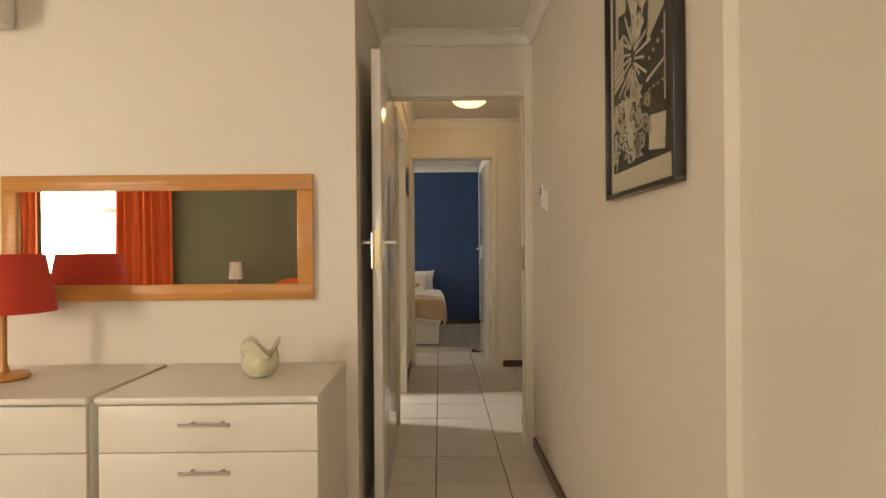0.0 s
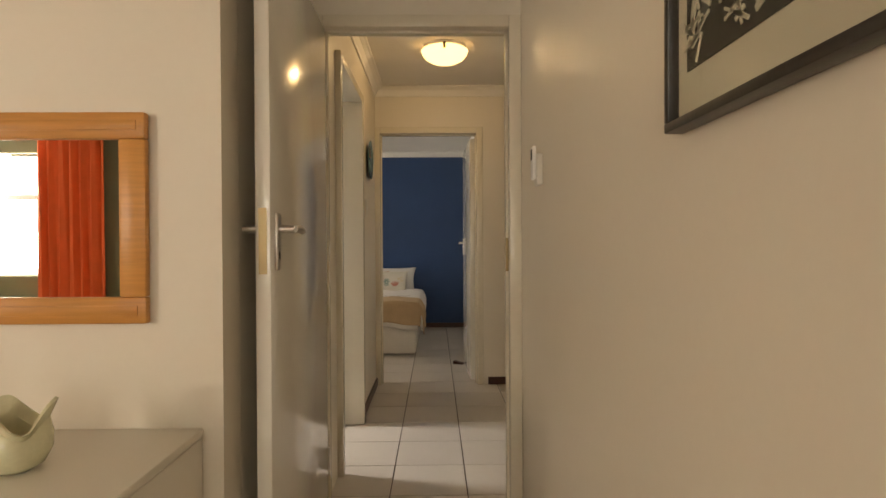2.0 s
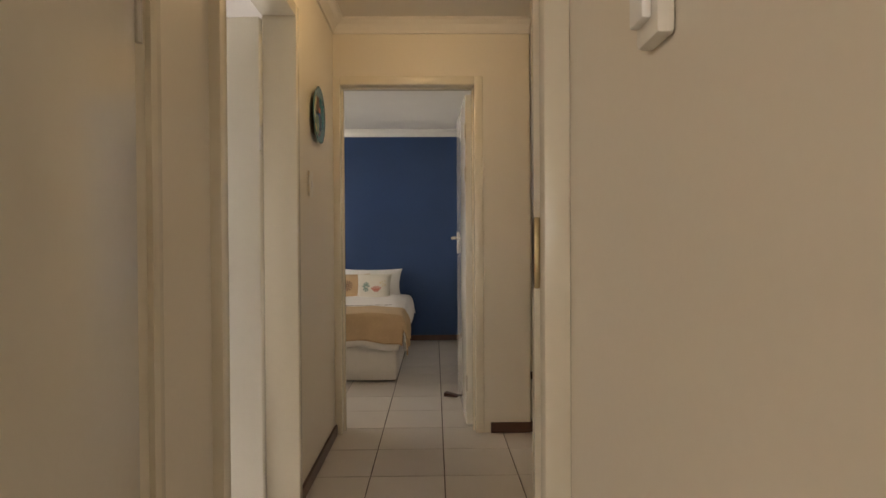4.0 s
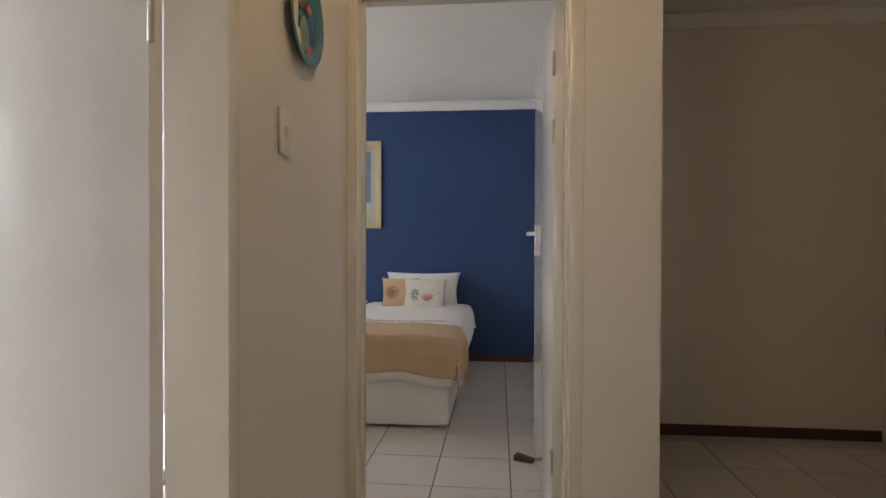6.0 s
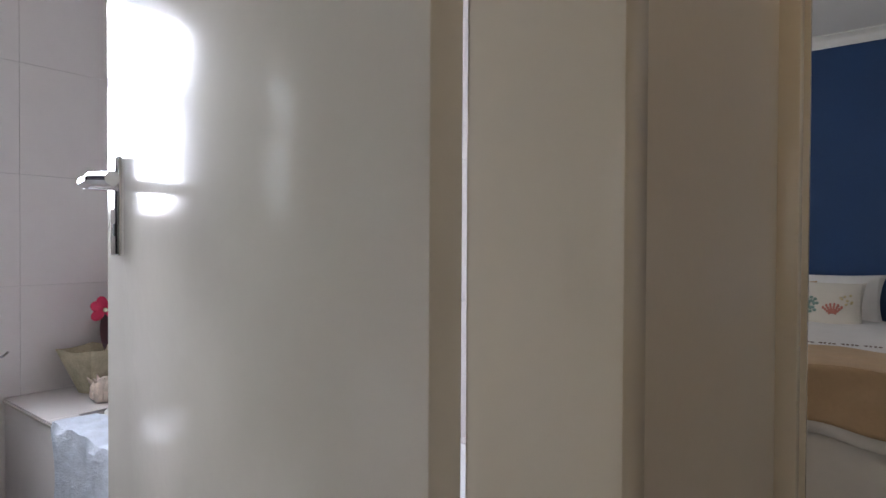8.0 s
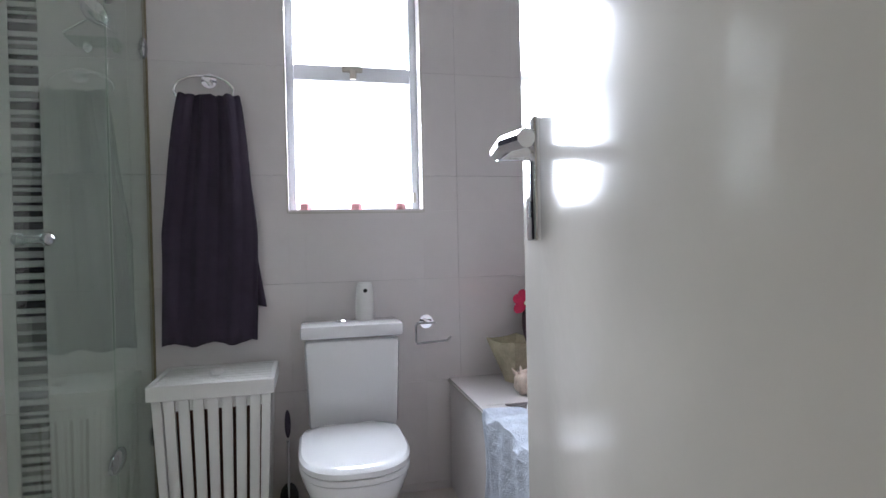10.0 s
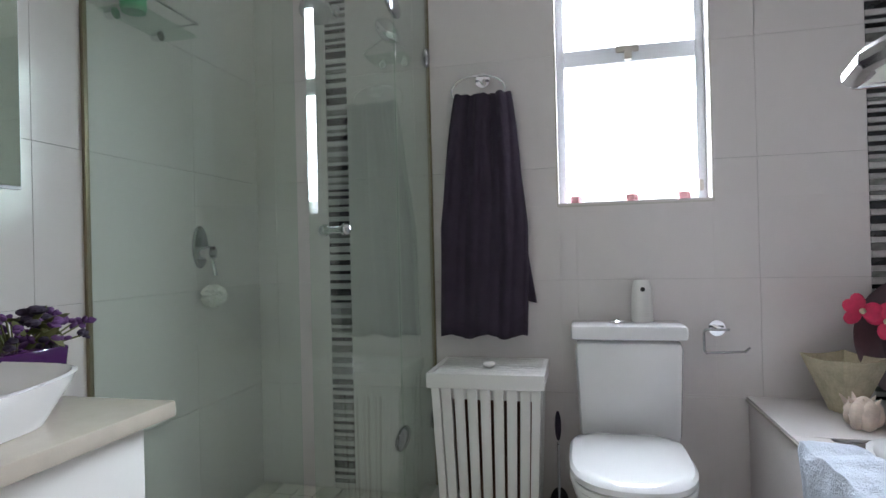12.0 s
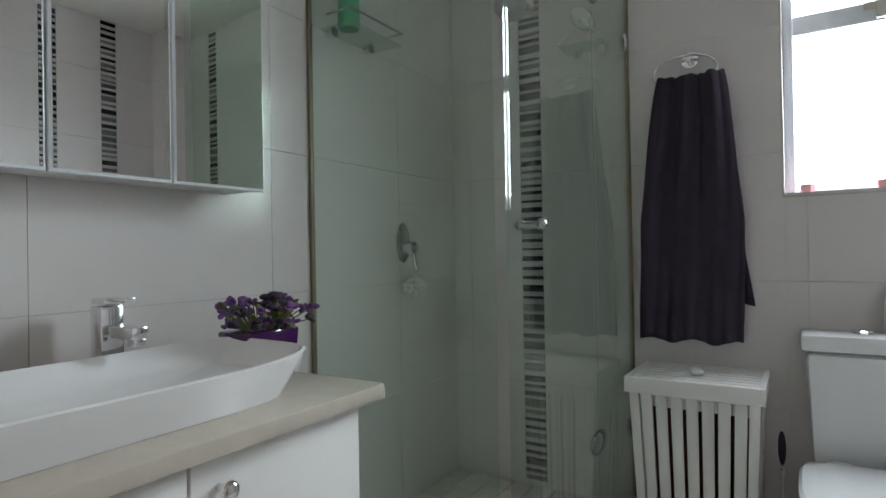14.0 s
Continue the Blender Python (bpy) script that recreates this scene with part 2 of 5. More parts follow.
b = B(); box(b, -5.1, NICHE, 2.33, 2.45, 0, CH)
setting("wall_mirror_side", b, PAINT, "cream painted bedroom wall")
b = B(); box(b, NICHE - 0.12, NICHE, 2.452, 3.27, 0, CH)
setting("wall_niche", b, PAINT, "cream painted side wall of the entrance niche")
b = B(); box(b, HR, HR + 0.12, 1.06, 3.27, 0, CH)
setting("wall_right", b, PAINT, "cream painted wall carrying the print")
b = B(); box(b, HR + 0.03, HR + 0.12, -2.4, 1.058, 0, CH)
setting("wall_right_near", b, PAINT, "cream painted bedroom wall")
b = B(); box(b, -5.1, -4.98, -2.4, 2.33, 0, CH)
setting("wall_west_bedroom", b, GREEN, "olive green bedroom wall")
# south bedroom wall with two windows, the east one unseen and added for fill
b = B()
box(b, -5.1, -4.55, -2.4, -2.2, 0, CH); box(b, -3.62, -0.85, -2.4, -2.2, 0, CH); box(b, 0.45, 0.9, -2.4, -2.2, 0, CH)
for x0, x1 in ((-4.55, -3.62), (-0.85, 0.45)):
    box(b, x0, x1, -2.4, -2.2, 0, 0.83); box(b, x0, x1, -2.4, -2.2, 2.1, CH)
setting("wall_south_bedroom", b, GREEN, "olive green bedroom wall")
# wall of the first door
b = B()
box(b, HL - 0.12, -0.085, 3.27, 3.36, 0, CH); box(b, -0.085, 0.765, 3.27, 3.36, 2.06, CH); box(b, 0.765, 2.75, 3.27, 3.36, 0, CH)
setting("wall_entry_door", b, PAINT, "cream painted wall above the entry door")
b = B(); box(b, HR + 0.01, HR + 0.10, 3.36, 3.69, 0, CH)
setting("wall_stub", b, PAINT, "short cream painted wall stub")
# hall left wall with the bathroom door opening
DY0, DY1 = 3.68, 4.547
DT = 0.095
b = B()
box(b, HALL - DT, HALL, 3.36, DY0, 0, CH); box(b, HALL - DT, HALL, DY1, END, 0, CH); box(b, HALL - DT, HALL, DY0, DY1, 2.06, CH)
setting("wall_hall_left", b, PAINT, "cream painted hall wall beside the bathroom door")
# hall end wall with the second door
b = B()
box(b, -2.6, -0.085, END, END + 0.12, 0, CH); box(b, -0.085, 0.785, END, END + 0.12, 2.06, CH); box(b, 0.785, 1.07, END, END + 0.12, 0, CH)
setting("wall_hall_end", b, PAINT, "cream painted wall at the end of the hall")
b = B(); box(b, 0.95, 1.07, END + 0.12, 6.79, 0, CH)
setting("wall_alcove_side", b, PAINT, "cream painted alcove wall")
b = B(); box(b, 0.95, 2.75, 6.79, 6.91, 0, CH)
setting("wall_alcove_back", b, PAINT, "cream painted alcove wall")
b = B(); box(b, 2.63, 2.75, 3.36, 6.79, 0, CH)
setting("wall_passage_end", b, PAINT, "cream painted passage wall")
# guest bedroom
b = B(); box(b, -2.5, 1.6, BACK, BACK + 0.15, 0, CH)
setting("wall_blue", b, BLUE, "deep blue painted bedroom wall")
b = B()
box(b, -2.6, -2.4, 5.62, 6.7, 0, CH); box(b, -2.6, -2.4, 7.9, BACK, 0, CH); box(b, -2.6, -2.4, 6.7, 7.9, 0, 0.9); box(b, -2.6, -2.4, 6.7, 7.9, 2.1, CH)
setting("wall_guest_west", b, PAINT, "cream painted bedroom wall with a window")
b = B(); box(b, 1.45, 1.6, 6.91, BACK, 0, CH)
setting("wall_guest_east", b, PAINT, "cream painted wall behind the wardrobe")
# bathroom
WY0, WY1, WZ0, WZ1 = 4.153, 4.671, 1.122, 2.05
b = B()
box(b, W - 0.2, W - 0.008, YS - 0.12, WY0, 0, CH); box(b, W - 0.2, W - 0.008, WY1, END, 0, CH)
box(b, W - 0.2, W - 0.008, WY0, WY1, 0, WZ0); box(b, W - 0.2, W - 0.008, WY0, WY1, WZ1, CH)
wall_w = setting("wall_bath_window", b, LIGHT_GROUT, "white tiled bathroom wall with the window")
b = B(); box(b, W, HL - 0.12, YS - 0.12, YS - 0.008, 0, CH)
wall_s = setting("wall_bath_south", b, LIGHT_GROUT, "white tiled bathroom wall behind the vanity")
b = B(); box(b, W, HL - 0.12, END - 0.04, END - 0.004, 0, CH)
wall_n = setting("wall_bath_north", b, LIGHT_GROUT, "white tiled bathroom wall behind the bath")
YN = END - 0.04
b = B(); box(b, HALL - DT - 0.012, HALL - DT - 0.002, YS, DY0 - 0.002, 0, CH); box(b, HALL - DT - 0.012, HALL - DT - 0.002, DY1 + 0.002, YN, 0, CH)
setting("wall_bath_east", b, WALL_TILE, "white tiled bathroom wall beside the door")


# cornices: a coved moulding swept along straight wall tops
def cornice(x0, y0, x1, y1, nx, ny, label="white coved plaster cornice"):
    b = B()
    prof = [(0, -0.075), (0.012, -0.075), (0.016, -0.06), (0.034, -0.03), (0.056, -0.016), (0.07, -0.012), (0.07, -0.001), (0, -0.001)]
    rows = [[b.verts.new((x + nx * d, y + ny * d, CH + h)) for d, h in prof] for x, y in ((x0, y0), (x1, y1))]
    k = len(prof)
    for i in range(k):
        b.faces.new((rows[0][i], rows[1][i], rows[1][(i + 1) % k], rows[0][(i + 1) % k]))
    b.faces.new(rows[0]); b.faces.new(list(reversed(rows[1])))
    setting("trim", b, CEIL, label)


cornice(HALL, 3.36, HALL, END, 1, 0); cornice(HALL, END, 1.07, END, 0, -1); cornice(HALL, 3.36, HR, 3.36, 0, 1)
cornice(-5, 2.33, NICHE, 2.33, 0, -1); cornice(NICHE, 2.33, NICHE, 3.27, 1, 0); cornice(HR, 1.06, HR, 3.27, -1, 0); cornice(NICHE, 3.27, HR, 3.27, 0, -1)
cornice(-2.4, BACK, 0.82, BACK, 0, -1); cornice(1.07, 6.79, 2.63, 6.79, 0, -1); cornice(1.07, END, 1.07, 6.79, 1, 0)


def skirting(x0, x1, y0, y1):
    b = B(); box(b, x0, x1, y0, y1, 0, 0.062, 0.004)
    setting("baseboard", b, BASE, "dark brown wooden skirting")


skirting(HR - 0.014, HR, 1.07, 3.24); skirting(HALL, HALL + 0.014, DY1 + 0.012, END - 0.014); skirting(0.835, 1.068, END - 0.014, END)
skirting(1.07, 2.62, 6.776, 6.79); skirting(-2.4, 0.81, BACK - 0.014, BACK); skirting(HR - 0.014, HR, 3.385, 3.69); skirting(1.07, 1.084, END, 6.776)


# ---- doors ----
def door_frame(name, along, a0, a1, f0, f1, label, head=2.03, wide=0.05, stop=True):
    """A pressed frame around an opening from a0 to a1; f0..f1 is the depth across the wall."""
    t = thing(name, label, "door frame", kind="structure")
    for s, (u0, u1, z0, z1) in (("jamb", (a0 - wide, a0, 0, head + wide)), ("jamb", (a1, a1 + wide, 0, head + wide)), ("head", (a0, a1, head, head + wide))):
        b = B()
        for d0, d1, trim in [(f0 - 0.012, f1 + 0.012, 0), ((f0 + f1) / 2 - 0.012, (f0 + f1) / 2 + 0.012, 0.012)][:2 if stop else 1]:
            v0, v1, y0, y1 = u0 - 0, u1, z0, z1
            if trim and s == "jamb":
                v0, v1 = (u1 - 0.001, u1 + trim) if u1 == a0 else (u0 - trim, u0 + 0.001)
                y1 = head
            elif trim:
                y0, y1 = z0 - trim, z0 + 0.001
            if along == "x":
                box(b, v0, v1, d0, d1, y0, y1, 0.004 if not trim else 0)
            else:
                box(b, d0, d1, v0, v1, y0, y1, 0.004 if not trim else 0)
        part(s, b, FRAME, t)
    return t


door_frame("door_frame_1", "x", -0.045, 0.72, 3.27, 3.36, "cream enamelled frame of the entry door")
door_frame("door_frame_2", "x", -0.03, 0.747, END, END + 0.12, "cream enamelled frame of the guest bedroom door")
door_frame("door_frame_3", "y", DY0 + 0.05, DY1 - 0.05, HALL - DT, HALL + 0.018, "cream enamelled frame of the bathroom door", stop=False)


def lever(t, x, y, z, side, toward, mat):
    """Lock plate and lever on a leaf that runs along local x; side: +1 or -1 face; toward: way the lever points."""
    b = B(); box(b, x - 0.02, x + 0.02, y, y + side * 0.008, z - 0.092, z + 0.063, 0.003)
    cyl(b, (x, y, z - 0.055), (x, y + side * 0.0085, z - 0.055), 0.004, seg=8)
    plate = part("lock_plate", b, mat, t, "steel lock plate with keyhole")
    b = B(); box(b, x - 0.004, x + 0.004, y + side * 0.0082, y + side * 0.0092, z - 0.062, z - 0.042)
    part("keyhole", b, RUBBER, plate)
    b = B()
    cyl(b, (x, y + side * 0.008, z + 0.02), (x, y + side * 0.05, z + 0.02), 0.011, seg=14)
    tube(b, [(x, y + side * 0.048, z + 0.02), (x + toward * 0.05, y + side * 0.052, z + 0.022), (x + toward * 0.115, y + side * 0.046, z + 0.018)], 0.0105, 10)
    part("lever", b, mat, t, "steel lever handle")


def door_leaf(name, hinge, angle, length, label, lock_z, mat_h, flip=1, height=2.0):
    """Leaf along local +x from the hinge, turned by angle."""
    t = thing(name, label, "door", (hinge[0], hinge[1], 0.008), kind="structure")
    t.rotation_euler = (0, 0, radians(angle))
    b = B(); box(b, 0, length, -0.02, 0.02, 0, height, 0.003)
    part("leaf", b, GLOSS, t, "glossy cream painted leaf")
    for s in (1, -1):
        lever(t, length - 0.06, s * 0.02, lock_z, s, -1, mat_h)
    b = B(); box(b, length - 0.0005, length + 0.0025, -0.011, 0.011, lock_z - 0.10, lock_z + 0.075)
    part("lock_face", b, BRASS if mat_h is STEEL else STEEL, t, "brass lock face plate")
    for z in (0.25, 1.02, 1.52, 1.78):
        if name != "door_3" and z != 1.02 or z == 1.52:
            b = B(); cyl(b, (-0.006, flip * 0.022, z - 0.045), (-0.006, flip * 0.022, z + 0.045), 0.007, seg=10)
            part("hinge", b, STEEL, t)
    return t


door_leaf("door_1", (-0.052, 3.245), -89.2, 0.83, "open glossy cream entry door with a steel lever", 1.15, STEEL)
door_leaf("door_2", (0.722, 5.63), 91.5, 0.79, "open glossy white guest bedroom door", 1.12, CHROME)
door_leaf("door_3", (-0.172, 4.465), 174.8, 0.742, "open glossy white bathroom door with a chrome lever", 1.08, CHROME)
b = B(); box(b, 0.708, 0.72, 3.30, 3.322, 1.02, 1.16, 0.002)
tagged(part("strike_plate", b, BRASS), "small brass strike plate on the door frame", "strike plate", kind="structure")
# door frame at the far side of the passage
door_frame("door_frame_4", "y", 5.75, 6.55, 2.63, 2.75, "cream frame of the closed passage door")
t = thing("door_4", "closed cream painted door at the passage end", "door", kind="structure")
b = B(); box(b, 2.60, 2.632, 5.75, 6.55, 0.01, 2.03, 0.003); part("leaf", b, GLOSS, t)
b = B(); cyl(b, (2.60, 6.48, 1.13), (2.55, 6.48, 1.13), 0.011); cyl(b, (2.552, 6.48, 1.13), (2.552, 6.37, 1.13), 0.01); part("lever", b, BRASS, t)


# ---- windows ----
def window(name, plane, u0, u1, z0, z1, label, axis, bars):
    t = thing(name, label, "window", kind="structure")

    def piece(nm, a0, a1, c0, c1, d, mat, lab=""):
        b = B()
        if axis == "x":
            box(b, plane - d, plane + d, a0, a1, c0, c1, min(0.004, d / 3))
        else:
            box(b, a0, a1, plane - d, plane + d, c0, c1, min(0.004, d / 3))
        return part(nm, b, mat, t, lab)
    w = 0.03
    piece("window_frame", u0, u0 + w, z0, z1, 0.02, ALU); piece("window_frame", u1 - w, u1, z0, z1, 0.02, ALU)
    piece("window_frame", u0 + w, u1 - w, z1 - w, z1, 0.02, ALU); piece("window_frame", u0 + w, u1 - w, z0, z0 + w * 0.6, 0.02, ALU)
    last = z0 + w * 0.6
    for z in bars + [z1 - w]:
        p = piece("pane", u0 + w, u1 - w, last, z, 0.002, PANE)
        p.visible_shadow = False
        if z in bars:
            piece("transom", u0 + w, u1 - w, z, z + 0.06, 0.025, ALU)
            last = z + 0.06
    return t


t = window("window_1", W - 0.10, WY0, WY1, WZ0, WZ1, "white aluminium bathroom window with a top-hung pane", "x", [1.645])
b = B(); box(b, W - 0.085, W - 0.065, 4.37, 4.45, 1.68, 1.705, 0.004); box(b, W - 0.08, W - 0.06, 4.40, 4.425, 1.65, 1.69, 0.003)
part("window_catch", b, STEEL, t)
b = B(); box(b, W - 0.09, W - 0.07, WY1 - 0.028, WY1 - 0.012, 1.16, 1.20, 0.004); part("window_latch", b, STEEL, t)
b = B(); box(b, W - 0.2, W + 0.0, WY0, WY1, WZ0 - 0.002, WZ0 + 0.006); part("window_sill", b, WALL_TILE, t)
# dark edging strip round the reveal
b = B()
for y0, y1, z0, z1 in ((WY0 - 0.006, WY0, WZ0 - 0.006, WZ1), (WY1, WY1 + 0.006, WZ0 - 0.006, WZ1), (WY0, WY1, WZ0 - 0.008, WZ0 - 0.002)):
    box(b, W - 0.01, W + 0.002, y0, y1, z0, z1)
part("edge_trim", b, STEEL, t, "thin dark metal tile trim")
window("window_2", -2.3, -4.55, -3.62, 0.83, 2.1, "unseen bedroom window added for the fill light behind orange curtains", "y", [1.62])
# unseen window, added where the fill light comes in
window("window_3", -2.3, -0.85, 0.45, 0.83, 2.1, "unseen bedroom window added for the fill light", "y", [1.62])
window("window_4", -2.5, 6.7, 7.9, 0.9, 2.1, "guest bedroom window", "x", [1.62])
for nm, c in (("backdrop_1", (-3.1, -3.1, 3.2, 5.6, 0.3, 3.2)), ("backdrop_2", (-5.6, 1.6, -3.2, -3.2, 0.2, 3.2)), ("backdrop_3", (-3.4, -3.4, 6.0, 8.8, 0.3, 3.2))):
    b = B(); box(b, c[0] - 0.01, c[1] + 0.01, c[2] - 0.01, c[3] + 0.01, c[4], c[5])
    o = setting("backdrop", b, SKYCARD, "blown-out bright daylight outside the window")


# ---- first bedroom ----
def bar_pull(b, x, y, z):
    cyl(b, (x - 0.08, y - 0.032, z), (x + 0.08, y - 0.032, z), 0.006, seg=12)
    for s in (-0.048, 0.048):
        cyl(b, (x + s, y, z), (x + s, y - 0.032, z), 0.005, seg=10)


def dresser(x0, x1, y0, y1, h, label):
    t = thing("dresser", label, "chest of drawers", ((x0 + x1) / 2, (y0 + y1) / 2, 0), "pair of dressers")
    w, d = (x1 - x0) / 2, (y1 - y0) / 2
    b = B(); box(b, -w, w, -d + 0.025, d, 0, h - 0.024, 0.002); part("body", b, CREAM, t)
    b = B(); box(b, -w - 0.006, w + 0.004, -d - 0.008, d, h - 0.022, h, 0.006); part("top", b, CREAM, t)
    n = 4
    dh = (h - 0.03 - 0.05) / n
    for k in range(n):
        z1 = h - 0.03 - k * dh
        b = B(); box(b, -w + 0.002, w - 0.002, -d + 0.004, -d + 0.024, z1 - dh + 0.003, z1, 0.002)
        dr = part("drawer", b, CREAM, t)
        b = B(); bar_pull(b, 0, -d + 0.004, z1 - dh * 0.36)
        part("handle", b, STEEL, dr, "brushed steel bar handle")
    return t


dresser(-0.865, -0.165, 1.79, 2.325, 0.685, "cream melamine chest of drawers with steel bar handles")
dresser(-1.61, -0.90, 1.79, 2.325, 0.685, "cream melamine chest of drawers under a red lamp")

t = thing("wall_mirror", "long pine-framed mirror hung above the dressers", "mirror", (-0.925, 2.33, 1.202))
for nm, c in (("frame_rail", (-0.635, 0.635, 0.192, 0.257)), ("frame_rail", (-0.635, 0.635, -0.257, -0.192)), ("frame_stile", (-0.635, -0.57, -0.192, 0.192)), ("frame_stile", (0.57, 0.635, -0.192, 0.192))):
    b = B(); box(b, c[0], c[1], -0.026, -0.002, c[2], c[3], 0.005)
    if nm == "frame_rail":
        zc = (c[2] + c[3]) / 2
        box(b, c[0] + 0.02, c[1] - 0.02, -0.029, -0.025, zc - 0.012, zc + 0.012, 0.001)
    part(nm, b, PINE, t)
b = B(); box(b, -0.571, 0.571, -0.014, -0.004, -0.193, 0.193); part("mirror_glass", b, MIRROR, t, "clear mirror glass", False)


def vase_wave(r, z, a, k):
    top = max(0, z - 0.05) / 0.06
    return r * (1 + 0.10 * top * math.sin(5 * a)), z + 0.028 * top * math.sin(3 * a + 0.6)


b = B()
lathe(b, [(0.034, 0), (0.052, 0.012), (0.066, 0.04), (0.066, 0.065), (0.058, 0.085), (0.07, 0.11), (0.064, 0.112), (0.05, 0.085), (0.055, 0.05), (0.02, 0.012)], seg=40, wave=vase_wave)
o = single("vase", b, VASE_MAT, "small ruffled celadon ceramic vase on the dresser", "vase")
o.location = (-0.436, 2.07, 0.686)

t = thing("table_lamp", "table lamp with a red fabric shade on the dresser", "lamp", (-1.365, 2.06, 0.685))
b = B(); lathe(b, [(0.075, 0), (0.085, 0.008), (0.08, 0.022), (0.02, 0.03), (0.012, 0.06), (0.012, 0.31), (0.0, 0.312)]); part("base", b, PINE, t, "turned orange wooden base")
b = B(); lathe(b, [(0.168, 0.245), (0.13, 0.455), (0.127, 0.455), (0.165, 0.245)], seg=40)
part("shade", b, RED, t, "red fabric drum shade")

t = thing("air_conditioner", "white split air conditioner high on the wall", "air conditioner", (-1.93, 2.33, 2.19))
b = B(); box(b, -0.43, 0.43, -0.21, -0.002, -0.135, 0.145, 0.025); part("body", b, PLASTIC, t)
b = B(); box(b, -0.40, 0.40, -0.195, -0.12, -0.142, -0.136, 0.002); part("louvre", b, WHITE, t)
b = B(); box(b, 0.36, 0.415, -0.214, -0.209, -0.10, -0.04, 0.002); part("display_panel", b, STEEL, t)

# framed print on the right wall: a bold cut print in black on cream paper
t = thing("framed_print", "large black and white linocut in a thin black frame", "picture", (HR, 1.475, 1.29))
PW, PH = 0.255, 0.80
for c in ((-PW, PW, 0, 0.014), (-PW, PW, PH - 0.014, PH), (-PW, -PW + 0.014, 0.014, PH - 0.014), (PW - 0.014, PW, 0.014, PH - 0.014)):
    b = B(); box(b, -0.03, -0.002, c[0], c[1], c[2], c[3], 0.002); part("frame_bar", b, BLACK, t)
b = B(); box(b, -0.014, -0.004, -PW + 0.013, PW - 0.013, 0.013, PH - 0.013); part("mount", b, PAPER, t, "cream paper mount", False)
b = B(); box(b, -0.0165, -0.0145, -PW + 0.045, PW - 0.045, 0.075, PH - 0.05); ink = part("print", b, INK, t, "dark printed sheet with white cut lines", False)
rng = random.Random(4)
b = B()
X = -0.0185


def stroke(b, y, z, ang, ln, wd):
    m = Matrix.Translation((X, y, z)) @ Matrix.Rotation(ang, 4, "X")
    box(b, -0.0008, 0.0008, -ln / 2, ln / 2, -wd / 2, wd / 2, m=m)


def patch(b, y, z, ang, ln, wd, x=-0.0172):
    box(b, -0.0006, 0.0006, -ln / 2, ln / 2, -wd / 2, wd / 2, m=Matrix.Translation((x, y, z)) @ Matrix.Rotation(ang, 4, "X"))


L0, L1, Z0, Z1 = -PW + 0.055, PW - 0.055, 0.085, PH - 0.06   # inside of the printed sheet
for k in range(150):   # tangled leaf lines in the low far corner
    y, z = rng.uniform(-0.02, L1), rng.uniform(Z0 + 0.01, 0.27)
    stroke(b, y, z, rng.uniform(0, 3.1), rng.uniform(0.02, 0.05), rng.uniform(0.003, 0.006))
for k in range(17):   # bold hatching at the near side
    stroke(b, -0.125 - 0.002 * k, 0.40 + k * 0.0135, -0.45, 0.12, 0.0075)
patch(b, -0.13, 0.135, 0.12, 0.10, 0.085)   # pale corner by the signature
stroke(b, -0.125, 0.285, -0.18, 0.12, 0.008)
for k in range(4):
    stroke(b, -0.085 - 0.028 * k, 0.325 + 0.012 * k, 0.8, 0.010, 0.006); stroke(b, -0.085 - 0.028 * k, 0.248, 0.3, 0.010, 0.005)
stroke(b, -0.182, 0.30, 1.57, 0.20, 0.005)
for k in range(24):   # star of long cuts
    a = k * 0.2618
    q = 0.06 + 0.05 * ((k * 7) % 5) / 4
    stroke(b, 0.035 + q * 0.7 * math.cos(a), 0.37 + q * math.sin(a), a, q, 0.007)
for i in range(7):   # squared net
    stroke(b, 0.15, 0.325 + 0.019 * i, -0.25, 0.09, 0.013)
for cy, cz, r in ((-0.055, 0.17, 0.026), (-0.03, 0.13, 0.024), (-0.07, 0.225, 0.02), (-0.01, 0.20, 0.02), (-0.085, 0.15, 0.018), (0.0, 0.11, 0.02)):   # scrolls
    for k in range(24):
        a, q = k * 0.4, r * (1 - k / 30)
        stroke(b, cy + q * math.cos(a), cz + q * math.sin(a), a + 1.57, q * 0.45 + 0.004, 0.006)
patch(b, 0.075, 0.20, 1.25, 0.15, 0.028)
patch(b, -0.045, 0.60, 1.45, 0.25, 0.10); patch(b, 0.015, 0.49, 1.1, 0.16, 0.06); patch(b, 0.12, 0.62, 1.75, 0.20, 0.085)   # pale robes
for k in range(8):
    stroke(b, -0.115 - 0.006 * k, 0.66 + 0.006 * k, 1.5 - 0.05 * k, 0.09, 0.006); stroke(b, 0.165, 0.44 + 0.02 * k, 1.2, 0.05, 0.005)
spots = B()
for k in range(80):
    q = rng.random()
    ball(spots, (-0.0181, -0.045 + 0.055 * (1 - q) + rng.uniform(-0.04, 0.04), 0.44 + 0.27 * q), 0.0075, (0.1, 0.7, 1.2), 8, 5)
part("ink_spots", spots, INK, ink, "dark spots of the printed robe", False)
part("cut_lines", b, PAPER, ink, "cream cut lines of the print", False)
b = B(); box(b, -0.0225, -0.0205, -PW + 0.013, PW - 0.013, 0.013, PH - 0.013); o = part("glazing", b, PICTURE_GLASS, t, "clear picture glass", False); o.visible_shadow = False

